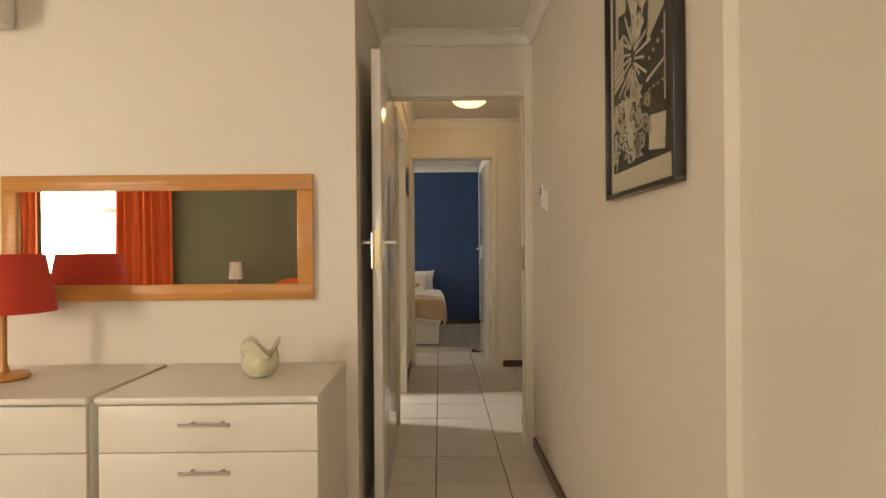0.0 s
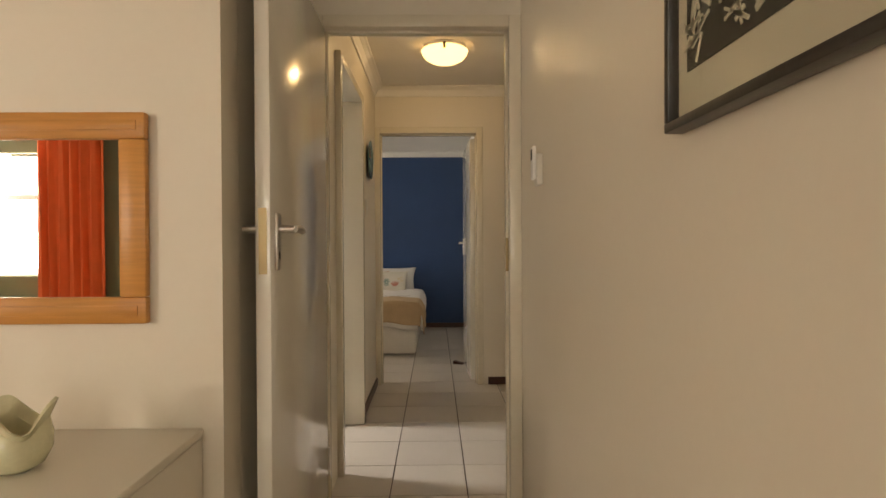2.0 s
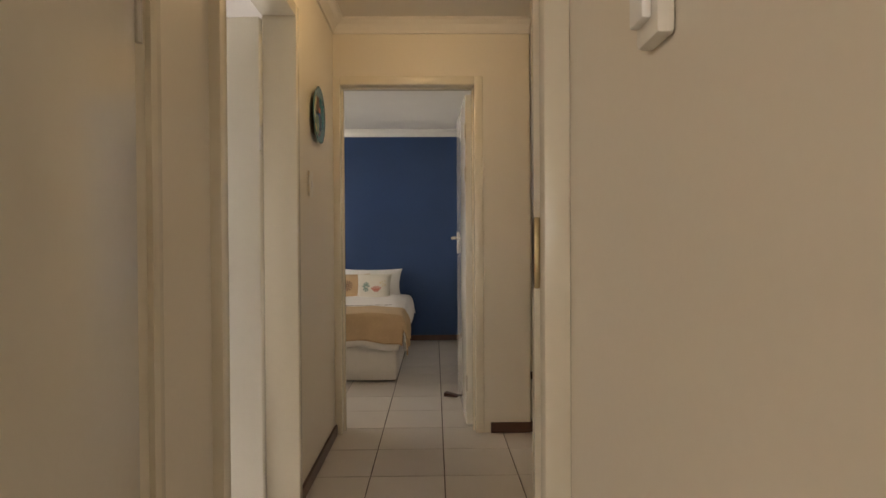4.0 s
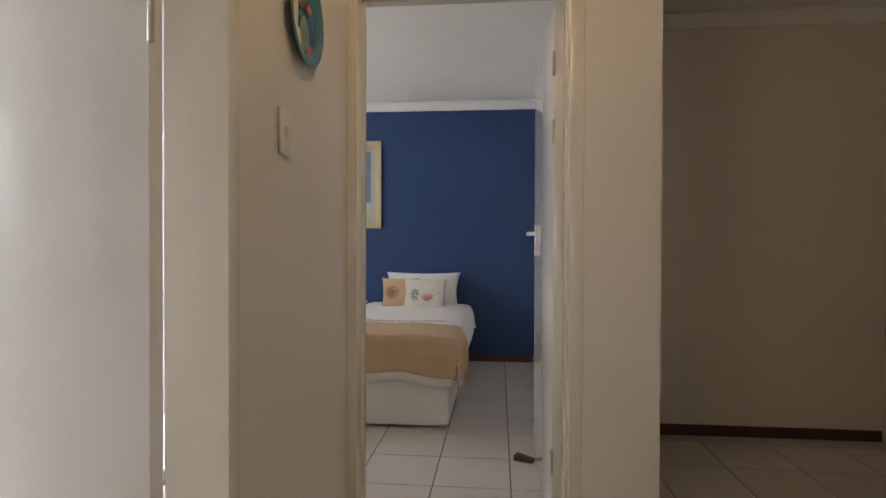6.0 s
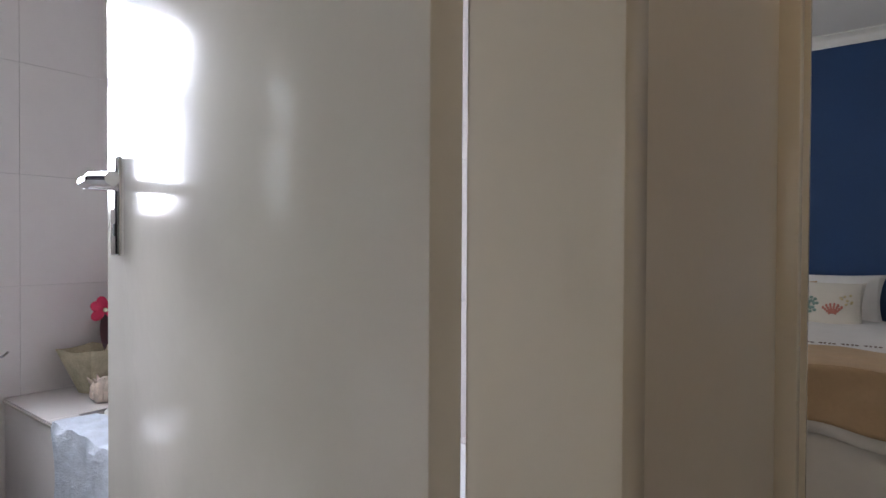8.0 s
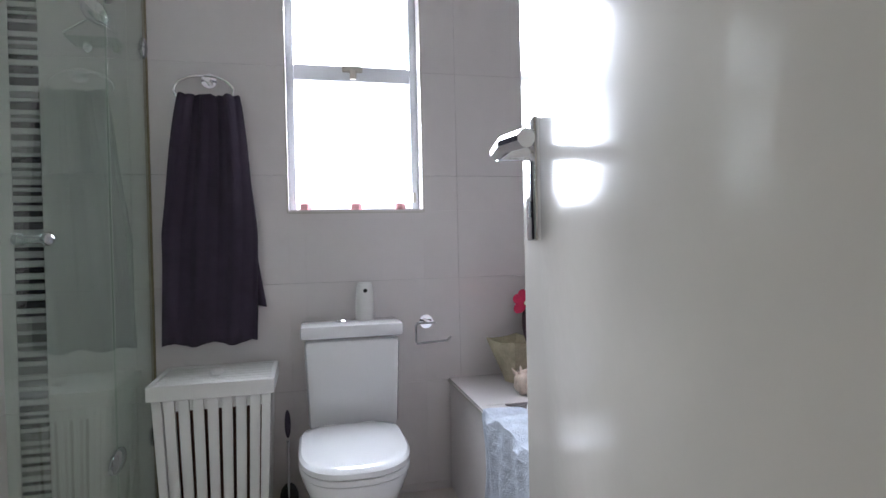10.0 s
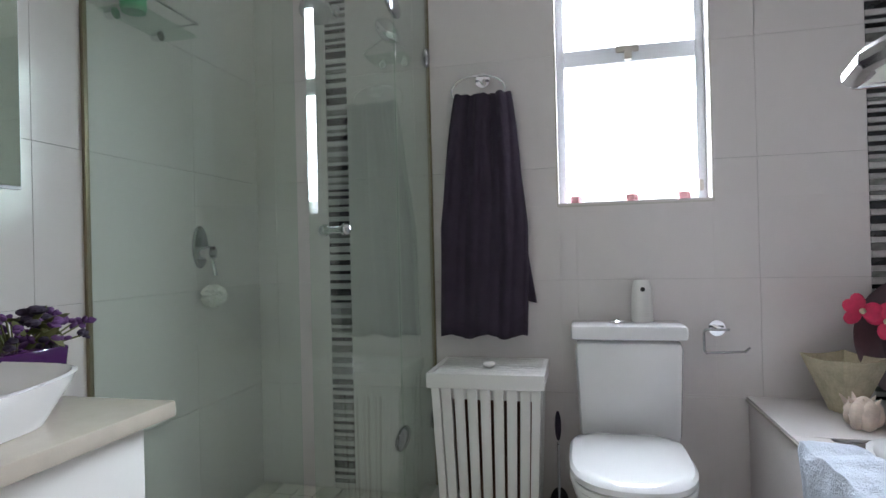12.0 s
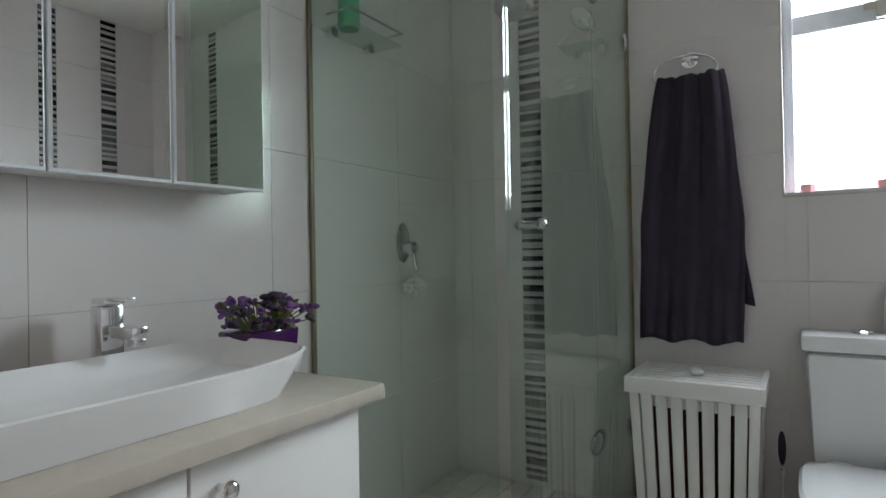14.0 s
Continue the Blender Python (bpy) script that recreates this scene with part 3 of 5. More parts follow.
t = thing("wall_sensor", "small white wall-mounted remote holder", "remote holder", (HR, 2.82, 1.385))
b = B(); box(b, -0.022, -0.001, -0.032, 0.032, -0.055, 0.05, 0.006); part("holder", b, PLASTIC, t)
b = B(); box(b, -0.034, -0.022, -0.02, 0.02, -0.035, 0.075, 0.004); part("remote", b, WHITE, t)
b = B(); box(b, -0.0352, -0.034, -0.012, 0.012, 0.03, 0.065); part("screen", b, RUBBER, t)


# things seen in the mirror
def curtain(x0, x1, label):
    b = B()
    grid(b, 60, 12, lambda u, v: Vector((x0 + (x1 - x0) * u, -2.08 + 0.035 * math.sin(u * 40) + 0.012 * math.sin(u * 93 + v * 3), 0.06 + 2.2 * v)))
    return single("curtain", b, ORANGE, label, "curtain", "orange curtains", thick=0.004)


curtain(-3.60, -2.92, "orange curtain drawn beside the bright window")
curtain(-4.95, -4.52, "orange curtain drawn beside the bright window")
b = B(); cyl(b, (-4.98, -2.12, 2.28), (-2.8, -2.12, 2.28), 0.012); single("curtain_rail", b, STEEL, "thin metal curtain rail above the window", "curtain rail").location = (0, 0, 0)
t = thing("bed", "bed with orange bedding against the green wall", "bed", (-1.15, -1.2, 0))
b = B(); box(b, -0.7, 0.7, -0.95, 0.95, 0.02, 0.32, 0.02); part("base", b, LINEN, t)
b = B(); box(b, -0.71, 0.71, -0.96, 0.96, 0.322, 0.56, 0.06); part("mattress", b, ORANGE, t, "orange bedspread over the mattress")
b = B(); ball(b, (-0.3, -0.72, 0.68), 0.3, (1, 0.4, 0.5)); part("pillow", b, ORANGE, t); b = B(); ball(b, (0.32, -0.72, 0.68), 0.3, (1, 0.4, 0.5)); part("pillow", b, ORANGE, t)
t = thing("bedside_table", "small cream bedside table", "table", (-2.16, -1.95, 0))
b = B(); box(b, -0.2, 0.2, -0.2, 0.2, 0.59, 0.62, 0.005); part("top", b, CREAM, t)
b = B(); box(b, -0.19, 0.19, -0.19, 0.19, 0.0, 0.588, 0.004); part("body", b, CREAM, t)
t = thing("table_lamp", "bedside lamp with a white shade and chrome stem", "lamp", (-2.14, -1.95, 0.62))
b = B(); lathe(b, [(0.05, 0), (0.05, 0.012), (0.012, 0.02), (0.012, 0.24), (0, 0.24)]); part("stem", b, CHROME, t)
b = B(); lathe(b, [(0.08, 0.2), (0.065, 0.40), (0.062, 0.40), (0.077, 0.2)]); part("shade", b, LINEN, t)

# ---- hall ----
t = thing("ceiling_light", "lit frosted glass dome light on the hall ceiling", "ceiling light", (0.478, 4.56, CH))
b = B(); lathe(b, [(0.05, -0.002), (0.14, -0.004), (0.14, -0.022), (0.13, -0.026), (0.0, -0.026)], seg=40); part("base_plate", b, WHITE, t)
b = B(); lathe(b, [(0.150, -0.03), (0.144, -0.05), (0.125, -0.075), (0.09, -0.096), (0.045, -0.108), (0.001, -0.111)], seg=48)
o = part("glass_dome", b, SHADE_LIT, t, "glowing frosted glass dome"); o.visible_shadow = False
for k in range(3):
    a = k * 2.094 + 0.5
    b = B(); box(b, 0.135, 0.158, -0.008, 0.008, -0.055, -0.02, 0.002, Matrix.Rotation(a, 4, "Z")); part("clip", b, BRASS, t)

t = thing("wall_plate", "round hand-painted ceramic plate hung on the hall wall", "plate", (HALL, 4.985, 1.74))
turn = Matrix.Rotation(radians(90), 4, "Y")
b = B(); lathe(b, [(0.07, 0.004), (0.085, 0.006), (0.135, 0.022), (0.138, 0.026), (0.132, 0.027), (0.085, 0.013), (0.0, 0.011)], seg=48); bmesh.ops.transform(b, matrix=turn, verts=b.verts); dish = part("dish", b, PLATE_TEAL, t, "teal glazed plate")
for mat, c, k in ((PLATE_BLUE, (0.014, 0.055, -0.01), (0.09, 0.75, 1.3)), (PLATE_RED, (0.014, 0.035, -0.085), (0.09, 0.9, 0.45)), (SEAGREEN, (0.015, -0.005, -0.05), (0.10, 0.75, 1.0)), (VASE_MAT, (0.015, -0.02, 0.055), (0.10, 0.8, 0.8)), (VASE_MAT, (0.014, -0.07, -0.01), (0.09, 0.35, 1.2)), (CORAL, (0.016, 0.03, 0.03), (0.09, 0.4, 0.3)), (GOLDF, (0.014, -0.05, -0.075), (0.09, 0.4, 0.6))):
    b = B(); ball(b, c, 0.05, k); part("painted_patch", b, mat, dish)
b = B()
for q in range(5):   # brown waves of hair
    tube(b, [(0.0205, -0.045 + 0.012 * q + 0.006 * math.sin(j * 1.1 + q), 0.085 - 0.012 * j) for j in range(7)], 0.0018, 5)
part("painted_waves", b, STITCH_AND_SHADE, dish, "fine brown painted lines")


def light_switch(y, z, face, sgn, label):
    t = thing("light_switch", label, "light switch", (face, y, z))
    b = B(); box(b, sgn * 0.001, sgn * 0.009, -0.036, 0.036, -0.06, 0.06, 0.003); pl = part("cover", b, PLASTIC, t)
    for s in (-0.009, 0.009):
        b = B(); box(b, sgn * 0.009, sgn * 0.0125, s - 0.005, s + 0.005, -0.014, 0.014, 0.001); part("rocker", b, WHITE, t)


light_switch(4.86, 1.39, HALL, 1, "white two-lever light switch on the hall wall")
t = thing("light_switch", "white light switch on the alcove wall", "light switch", (2.38, 6.79, 1.25))
b = B(); box(b, -0.035, 0.035, -0.009, -0.001, -0.058, 0.058, 0.003); part("cover", b, PLASTIC, t)
b = B(); box(b, -0.006, 0.006, -0.013, -0.009, -0.014, 0.014, 0.001); part("rocker", b, WHITE, t)

# ---- guest bedroom ----
t = thing("bed", "single bed with white linen and a tan throw", "bed", (-0.25, 7.66, 0))
rb = random.Random(2)
BWD, BLN = 0.46, 0.94
b = B(); box(b, -BWD, BWD, -BLN, BLN, 0.012, 0.30, 0.03); part("valance", b, LINEN, t, "white fabric valance round the base")


def bulge(u, v, lift, drop, w, y0, y1):
    """A cloth over the mattress, hanging down both long sides."""
    s = (u - 0.5) * 2
    a = min(1, max(-1, s / 0.62))
    over = max(0, abs(s) - 0.62) / 0.38
    x = a * w + math.copysign(0.05 * math.sin(min(1, over * 1.4) * 1.57), s) if over else a * w
    z = lift - drop * over * (0.85 + 0.15 * math.sin(v * 17 + s * 3)) - 0.02 * abs(a) ** 6
    wob = 0.008 * math.sin(v * 23 + u * 9) * (0.3 + over) + 0.006 * math.sin(u * 31 + v * 7)
    return Vector((x + (wob * (1 if s > 0 else -1) if over else 0), y0 + (y1 - y0) * v, z + wob * 0.6))


def foot_cloth(u, v, lift, drop, w, length, hang, gap):
    """Cloth over the bed that hangs down at the foot for the first part of v and down both sides."""
    k = hang / (hang + length)
    if v >= k:
        return bulge(u, (v - k) / (1 - k), lift, drop, w, -BLN - gap, -BLN + length)
    p = bulge(u, 0.0, lift, drop, w, -BLN - gap, -BLN + length)
    q = (k - v) / k
    p.z -= hang * q * (1 + 0.06 * math.sin(u * 19)) * (1 if abs(u - 0.5) < 0.33 else 0.35)
    p.y += 0.012 * math.sin(u * 34) * q - 0.012 * q
    return p


b = B(); box(b, -BWD, BWD, -BLN, BLN, 0.302, 0.50, 0.07); part("mattress", b, LINEN, t)
b = B(); grid(b, 48, 40, lambda u, v: foot_cloth(u, v, 0.535, 0.20, BWD + 0.012, 2 * BLN - 0.02, 0.25, 0.015)); part("duvet", b, LINEN, t, "rumpled white duvet", thick=0.03)


def throw_at(u, v):
    return foot_cloth(u, v, 0.555, 0.27, BWD + 0.03, 0.46, 0.22, 0.035)


b = B(); grid(b, 56, 36, throw_at); part("throw", b, THROW, t, "tan throw folded over the foot", thick=0.014)
b = B()
for k in range(9):
    cx = -0.34 + 0.085 * k
    for q in range(10):
        a = q * 0.63
        ball(b, (cx + 0.03 * math.cos(a), -0.37 + 0.014 * math.sin(a) + 0.015 * math.sin(k), 0.558), 0.006, (1, 1, 0.3), 6, 4)
part("embroidery", b, STITCH_AND_SHADE, t, "brown shell embroidery on the duvet")


def pillow(name, c, w, h, d, lean, mat, label, print_fn=None, yaw=0):
    def f(u, v, side):
        su, sv = 2 * u - 1, 2 * v - 1
        puff = (max(0, 1 - abs(su) ** 3.2) * max(0, 1 - abs(sv) ** 3.2)) ** 0.5
        pinch = 1 - 0.10 * (1 - abs(sv) ** 2) * abs(su) ** 8
        return Vector((su * w / 2 * pinch, side * d / 2 * puff, sv * h / 2 * (1 - 0.08 * (1 - su * su) * abs(sv) ** 8)))
    m = Matrix.Translation(c) @ Matrix.Rotation(radians(yaw), 4, "Z") @ Matrix.Rotation(radians(-lean), 4, "X")
    b = B()
    for side in (1, -1):
        grid(b, 20, 20, lambda u, v: f(u, v, side))
    bmesh.ops.remove_doubles(b, verts=b.verts, dist=0.0004)
    o = tagged(part(name, b, mat), label, "pillow", "pillows on the guest bed")
    o.matrix_world = m
    for mat2, marks in (print_fn or []):
        b = B()
        for x, z, r, sx, sz in marks:
            ball(b, (x, -d / 2 * 0.985, z), r, (sx, 0.55, sz), 8, 5)
        part("print", b, mat2, o)
    return o


pillow("pillow", (-0.19, 8.53, 0.655), 0.68, 0.36, 0.16, 16, LINEN, "white pillow leaning on the blue wall")
swirl = [(-0.07 + q * math.cos(a * 0.5236), q * math.sin(a * 0.5236), 0.007, 1, 1) for q in (0.014, 0.034, 0.052) for a in range(12)]
pillow("cushion", (-0.365, 8.36, 0.64), 0.34, 0.31, 0.12, 22, TAN_CUSHION, "tan cushion with a brown spiral shell print", [(STITCH_AND_SHADE, swirl)], 6)
fan = [(0.035 + q * 0.075 * math.sin(a), -0.075 + q * 0.08 * math.cos(a), 0.0085, 0.8, 1.2) for a in (-0.8, -0.5, -0.2, 0.1, 0.4, 0.7) for q in (0.3, 0.5, 0.7, 0.9)]
wing = [(-0.075 + 0.03 * math.cos(a) * q, -0.01 + 0.045 * math.sin(a) * q, 0.010, 1, 1) for a in (0.2, 0.9, 1.6, 2.3, 3.0, 3.8, 4.6, 5.4) for q in (0.5, 1.0)]
twig = [(0.10 + 0.03 * math.sin(k), 0.0 + 0.008 * k, 0.008, 1, 1) for k in range(8)]
pillow("cushion", (-0.14, 8.28, 0.635), 0.38, 0.33, 0.13, 24, CUSHION, "cream cushion with printed sea shells", [(CORAL, fan), (SEAGREEN, wing), (GOLDF, twig)], -3)

t = thing("bedside_table", "white bedside table beside the guest bed", "table", (-0.93, 8.45, 0))
b = B(); box(b, -0.2, 0.2, -0.2, 0.2, 0.53, 0.555, 0.004); part("top", b, WHITE, t)
b = B(); box(b, -0.19, 0.19, -0.18, 0.19, 0.0, 0.528, 0.003); part("body", b, WHITE, t)
b = B(); box(b, -0.18, 0.18, -0.196, -0.181, 0.36, 0.51, 0.002); part("drawer", b, WHITE, t)

t = thing("framed_print", "pale seascape print in a cream gilt frame", "picture", (-0.88, BACK, 1.64))
fw, fh = 0.275, 0.41
for c in ((-fw, fw, fh - 0.055, fh), (-fw, fw, -fh, -fh + 0.055), (-fw, -fw + 0.055, -fh + 0.055, fh - 0.055), (fw - 0.055, fw, -fh + 0.055, fh - 0.055)):
    b = B(); box(b, c[0], c[1], -0.03, -0.002, c[2], c[3], 0.007); part("frame_bar", b, GOLDF, t)
b = B(); box(b, -fw + 0.05, fw - 0.05, -0.012, -0.003, -fh + 0.05, fh - 0.05); part("mount", b, PAPER, t, "cream mount", False)
b = B(); box(b, -fw + 0.10, fw - 0.10, -0.0145, -0.0125, -fh + 0.12, fh - 0.10); art = part("print", b, SEA, t, "blue seascape", False)
b = B(); box(b, -fw + 0.10, fw - 0.10, -0.0165, -0.0148, -fh + 0.12, -fh + 0.24); part("beach", b, CUSHION, art, "", False)
b = B(); box(b, -fw + 0.053, fw - 0.053, -0.02, -0.018, -fh + 0.053, fh - 0.053); o = part("glazing", b, PANE, t, "", False); o.visible_shadow = False

for k in range(4):
    y0 = 6.60 + k * 0.52
    t = thing("wardrobe", "white built-in wardrobe unit with steel handles", "wardrobe", (0.83, y0, 0), "built-in wardrobe")
    b = B(); box(b, 0.022, 0.60 if k else 0.11, 0.0, 0.517, 0.0, CH - 0.004, 0.001); part("body", b, WHITE, t)
    b = B(); box(b, 0.0, 0.02, 0.003, 0.514, 0.08, 2.02, 0.003); d1 = part("door", b, WHITE, t)
    b = B(); box(b, 0.0, 0.02, 0.003, 0.514, 2.026, CH - 0.02, 0.003); part("upper_door", b, WHITE, t)
    hy = 0.45 if k % 2 == 0 else 0.06
    b = B(); box(b, -0.006, 0.0, hy - 0.02, hy + 0.02, 1.04, 1.24, 0.002); cyl(b, (-0.006, hy, 1.19), (-0.04, hy, 1.19), 0.008); cyl(b, (-0.04, hy - 0.04, 1.19), (-0.04, hy + 0.04, 1.19), 0.008); part("handle", b, STEEL, d1)
b = B(); box(b, -0.03, 0.03, -0.05, 0.05, 0.0, 0.028, 0.004)
for v in b.verts:
    if v.co.y < 0:
        v.co.z *= 0.35
o = single("door_wedge", b, BASE, "small brown wooden door wedge on the floor", "door wedge"); o.location = (0.63, 6.30, 0.0); o.rotation_euler = (0, 0, radians(70))

# ---- bathroom ----
# vanity along the south wall
VZ = 0.70
t = thing("vanity_cabinet", "white lacquered vanity cabinet with round chrome knobs", "cabinet", (-0.72, 3.2, 0))
b = B(); box(b, -0.44, 0.46, -0.26, 0.232, 0.10, VZ - 0.032, 0.002); part("body", b, WHITE, t)
b = B(); box(b, -0.42, 0.46, -0.26, 0.20, 0.0, 0.098); part("plinth", b, WHITE, t)
for x0, x1, kx in ((-0.436, -0.0725, -0.118), (-0.0675, 0.44, -0.022)):
    b = B(); box(b, x0, x1, 0.234, 0.252, 0.11, VZ - 0.036, 0.002); d = part("door", b, WHITE, t)
    b = B(); cyl(b, (kx, 0.252, VZ - 0.085), (kx, 0.272, VZ - 0.085), 0.006); ball(b, (kx, 0.28, VZ - 0.085), 0.015, (1, 0.7, 1)); part("knob", b, CHROME, d, "round chrome knob")
b = B(); box(b, -1.20, -0.235, YS + 0.003, 3.485, VZ - 0.03, VZ, 0.004)
single("countertop", b, STONE, "polished beige stone vanity top", "countertop")
# vessel basin: a boat-shaped rim on a narrower foot
b = B()
prof = [(0.0, 0.90, 0.80), (0.008, 0.91, 0.82), (0.035, 0.95, 0.90), (0.058, 0.985, 0.965), (0.072, 1.0, 1.0), (0.074, 0.985, 0.965), (0.066, 0.965, 0.93), (0.035, 0.88, 0.80), (0.02, 0.6, 0.6), (0.02, 0.02, 0.02)]
rings = []
for z, kx, ky in prof:
    ring = []
    for i in range(72):
        a = 2 * math.pi * i / 72
        c, s = math.cos(a), math.sin(a)
        x = math.copysign(abs(c) ** 0.42, c) * 0.40 * kx
        y = math.copysign(abs(s) ** 0.42, s) * 0.185 * ky
        lift = 0.012 * (abs(x) / 0.40) ** 3 * (z / 0.074 if z > 0.03 else 0)
        ring.append(b.verts.new((x, y, z + lift)))
    rings.append(ring)
for p, q in zip(rings, rings[1:]):
    for i in range(72):
        b.faces.new((p[i], p[(i + 1) % 72], q[(i + 1) % 72], q[i]))
b.faces.new(list(reversed(rings[0]))); b.faces.new(rings[-1])
o = single("vessel_basin", b, CERAMIC, "long white ceramic vessel basin on the counter", "basin"); o.location = (-0.70, 3.255, VZ + 0.001)

t = thing("basin_tap", "tall square chrome basin mixer behind the basin", "tap", (-0.90, 3.02, VZ))
b = B(); box(b, -0.022, 0.022, -0.022, 0.022, 0.0, 0.165, 0.003); part("body", b, CHROME, t)
b = B(); box(b, -0.016, 0.016, 0.02, 0.12, 0.105, 0.128, 0.003); box(b, -0.012, 0.012, 0.095, 0.118, 0.092, 0.106, 0.002); part("spout", b, CHROME, t)
b = B(); box(b, -0.020, 0.020, -0.022, 0.03, 0.168, 0.180, 0.003); box(b, -0.012, 0.012, 0.02, 0.085, 0.176, 0.183, 0.002); part("lever", b, CHROME, t)


def flower_arrangement(at):
    t = thing("flower_pot", "purple pot of artificial violet flowers on the counter", "plant", at)
    b = B(); box(b, -0.075, 0.075, -0.05, 0.05, 0.0, 0.095, 0.006)
    for v in b.verts:
        v.co.x *= 0.8 + 2.0 * v.co.z
    part("pot", b, PLUM_GLASS, t, "shiny purple pot")
    r = random.Random(9)
    stems, fl, dk, lf = B(), B(), B(), B()
    for k in range(46):
        a, q = r.uniform(0, 6.28), r.uniform(0.02, 0.125) * (1.0 if k % 3 else 1.15)
        top = Vector((q * 1.0 * math.cos(a), q * 0.55 * math.sin(a), 0.10 + r.uniform(0.0, 0.06) * (1.2 - q * 3)))
        cyl(stems, (top.x * 0.3, top.y * 0.3, 0.09), top, 0.0018, seg=5)
        if k % 4 == 3:
            m = Matrix.Translation(top) @ Euler((r.uniform(-1, 1), r.uniform(-1, 1), a)).to_matrix().to_4x4()
            ball(lf, (0, 0, 0), 0.020, (1.5, 0.4, 0.1), 8, 5, m)
        else:
            for p in range(5):
                c = top + Vector((r.uniform(-1, 1), r.uniform(-1, 1), r.uniform(-0.6, 0.8))) * 0.012
                ball(dk if k % 5 == 0 else fl, c, r.uniform(0.006, 0.011), (1, 0.9, 0.55), 7, 5, Euler((r.uniform(-1, 1), r.uniform(-1, 1), 0)).to_matrix().to_4x4())
    for k in range(14):
        ball(dk, (-0.05 + r.uniform(-0.03, 0.03), r.uniform(-0.02, 0.02), 0.155 + r.uniform(-0.02, 0.015)), 0.016, (1, 0.8, 0.5), 8, 5)
    part("stem", stems, LEAF, t); part("blossom", fl, PETAL, t, "violet artificial blossoms"); part("dark_blossom", dk, DARK_PETAL, t, "near-black blossoms"); part("leaf", lf, LEAF, t)


flower_arrangement((-1.16, 3.16, VZ))

t = thing("mirror_cabinet", "wall cabinet with three mirrored doors over the basin", "cabinet", (-1.262, YS, 1.122))
b = B(); box(b, 0.0, 0.96, 0.003, 0.11, 0.0, 0.75, 0.002); part("body", b, WHITE, t)
for k in range(4):
    b = B(); box(b, k * 0.24 + 0.003, k * 0.24 + 0.237, 0.112, 0.128, -0.004, 0.754, 0.0015); d = part("door", b, ALU, t, "slim mirrored door")
    b = B(); box(b, k * 0.24 + 0.007, k * 0.24 + 0.233, 0.1285, 0.1315, 0.002, 0.748, 0.0012); part("mirror_glass", b, MIRROR, d, "", False)
    if k == 0:   # this door stands slightly ajar
        d.matrix_local = Matrix.Translation((0.237, 0.112, 0)) @ Matrix.Rotation(radians(-2.3), 4, "Z") @ Matrix.Translation((-0.237, -0.112, 0))

# shower enclosure: fixed panel, door and return panel
GX, GY, HX = -1.385, 3.673, -1.98   # glass corner and hinge line
t = thing("shower_enclosure", "frameless clear glass shower enclosure with chrome hinges", "shower")


def pane_of(nm, x0, x1, y0, y1, z0=0.075, z1=1.93):
    b = B(); box(b, x0, x1, y0, y1, z0, z1, 0.002)
    o = part(nm, b, GLASS, t, "clear greenish glass panel", False)
    o.visible_shadow = False
    return o


fixed = pane_of("glass_panel", -0.004, 0.004, 0.006, 0.725)
SLANT = pose(-1.55, YS, 0, 0, 0, -12.6)
fixed.matrix_local = SLANT
gd = pane_of("glass_door", 0.003, GX - HX, -0.004, 0.004)
gd.location = (HX, GY, 0)
pane_of("glass_panel", W + 0.01, HX - 0.003, GY - 0.004, GY + 0.004)
b = B(); cyl(b, (0.475, -0.026, 1.02), (0.475, 0.026, 1.02), 0.008); ball(b, (0.475, 0.026, 1.02), 0.014); ball(b, (0.475, -0.026, 1.02), 0.014); part("knob", b, SHADED_CHROME, gd, "chrome double knob")
for z in (0.385, 1.74):
    b = B(); ball(b, (0, 0, z), 0.07, (1.0, 0.20, 0.5), 24, 12); part("hinge", b, SHADED_CHROME, gd, "oval chrome glass hinge")
for z in (0.33, 1.70):
    b = B(); ball(b, (W + 0.03, GY, z), 0.03, (0.7, 0.5, 1.3), 14, 8); part("wall_clip", b, SHADED_CHROME, t)
b = B(); ball(b, (-2.13, GY, 0.105), 0.03, (0.6, 0.5, 1.1), 14, 8); part("floor_clip", b, SHADED_CHROME, t)
b = B(); box(b, -1.557, -1.543, YS + 0.001, YS + 0.012, 0.073, 1.96, 0.001); part("wall_channel", b, BRONZE, t, "slim bronze wall channel")
b = B(); box(b, W + 0.001, W + 0.011, GY - 0.007, GY + 0.007, 0.073, 1.95, 0.001); part("wall_channel", b, BRONZE, t)
b = B(); box(b, W + 0.002, GX + 0.05, GY - 0.05, GY + 0.05, 0.0, 0.072, 0.004); box(b, -0.045, 0.045, 0.012, 0.68, 0.0, 0.070, 0.004, SLANT)
setting("shower_curb", b, WALL_TILE, "low tiled curb under the shower glass")

t = thing("shower_mixer", "chrome shower mixer on an oval plate", "tap", (-2.02, YS, 1.0))
b = B()
lathe(b, [(0.055, 0.0), (0.055, 0.006), (0.05, 0.010), (0.0, 0.011)], seg=32)
bmesh.ops.transform(b, matrix=Matrix.Rotation(radians(-90), 4, "X") @ Matrix.Diagonal((0.72, 1.35, 1, 1)), verts=b.verts); part("plate", b, SHADED_CHROME, t)
b = B(); cyl(b, (0, 0.01, -0.02), (0, 0.055, -0.02), 0.024); cyl(b, (0, 0.045, -0.03), (0, 0.062, -0.10), 0.008); part("lever", b, CHROME, t)
b = B()
rs = random.Random(3)
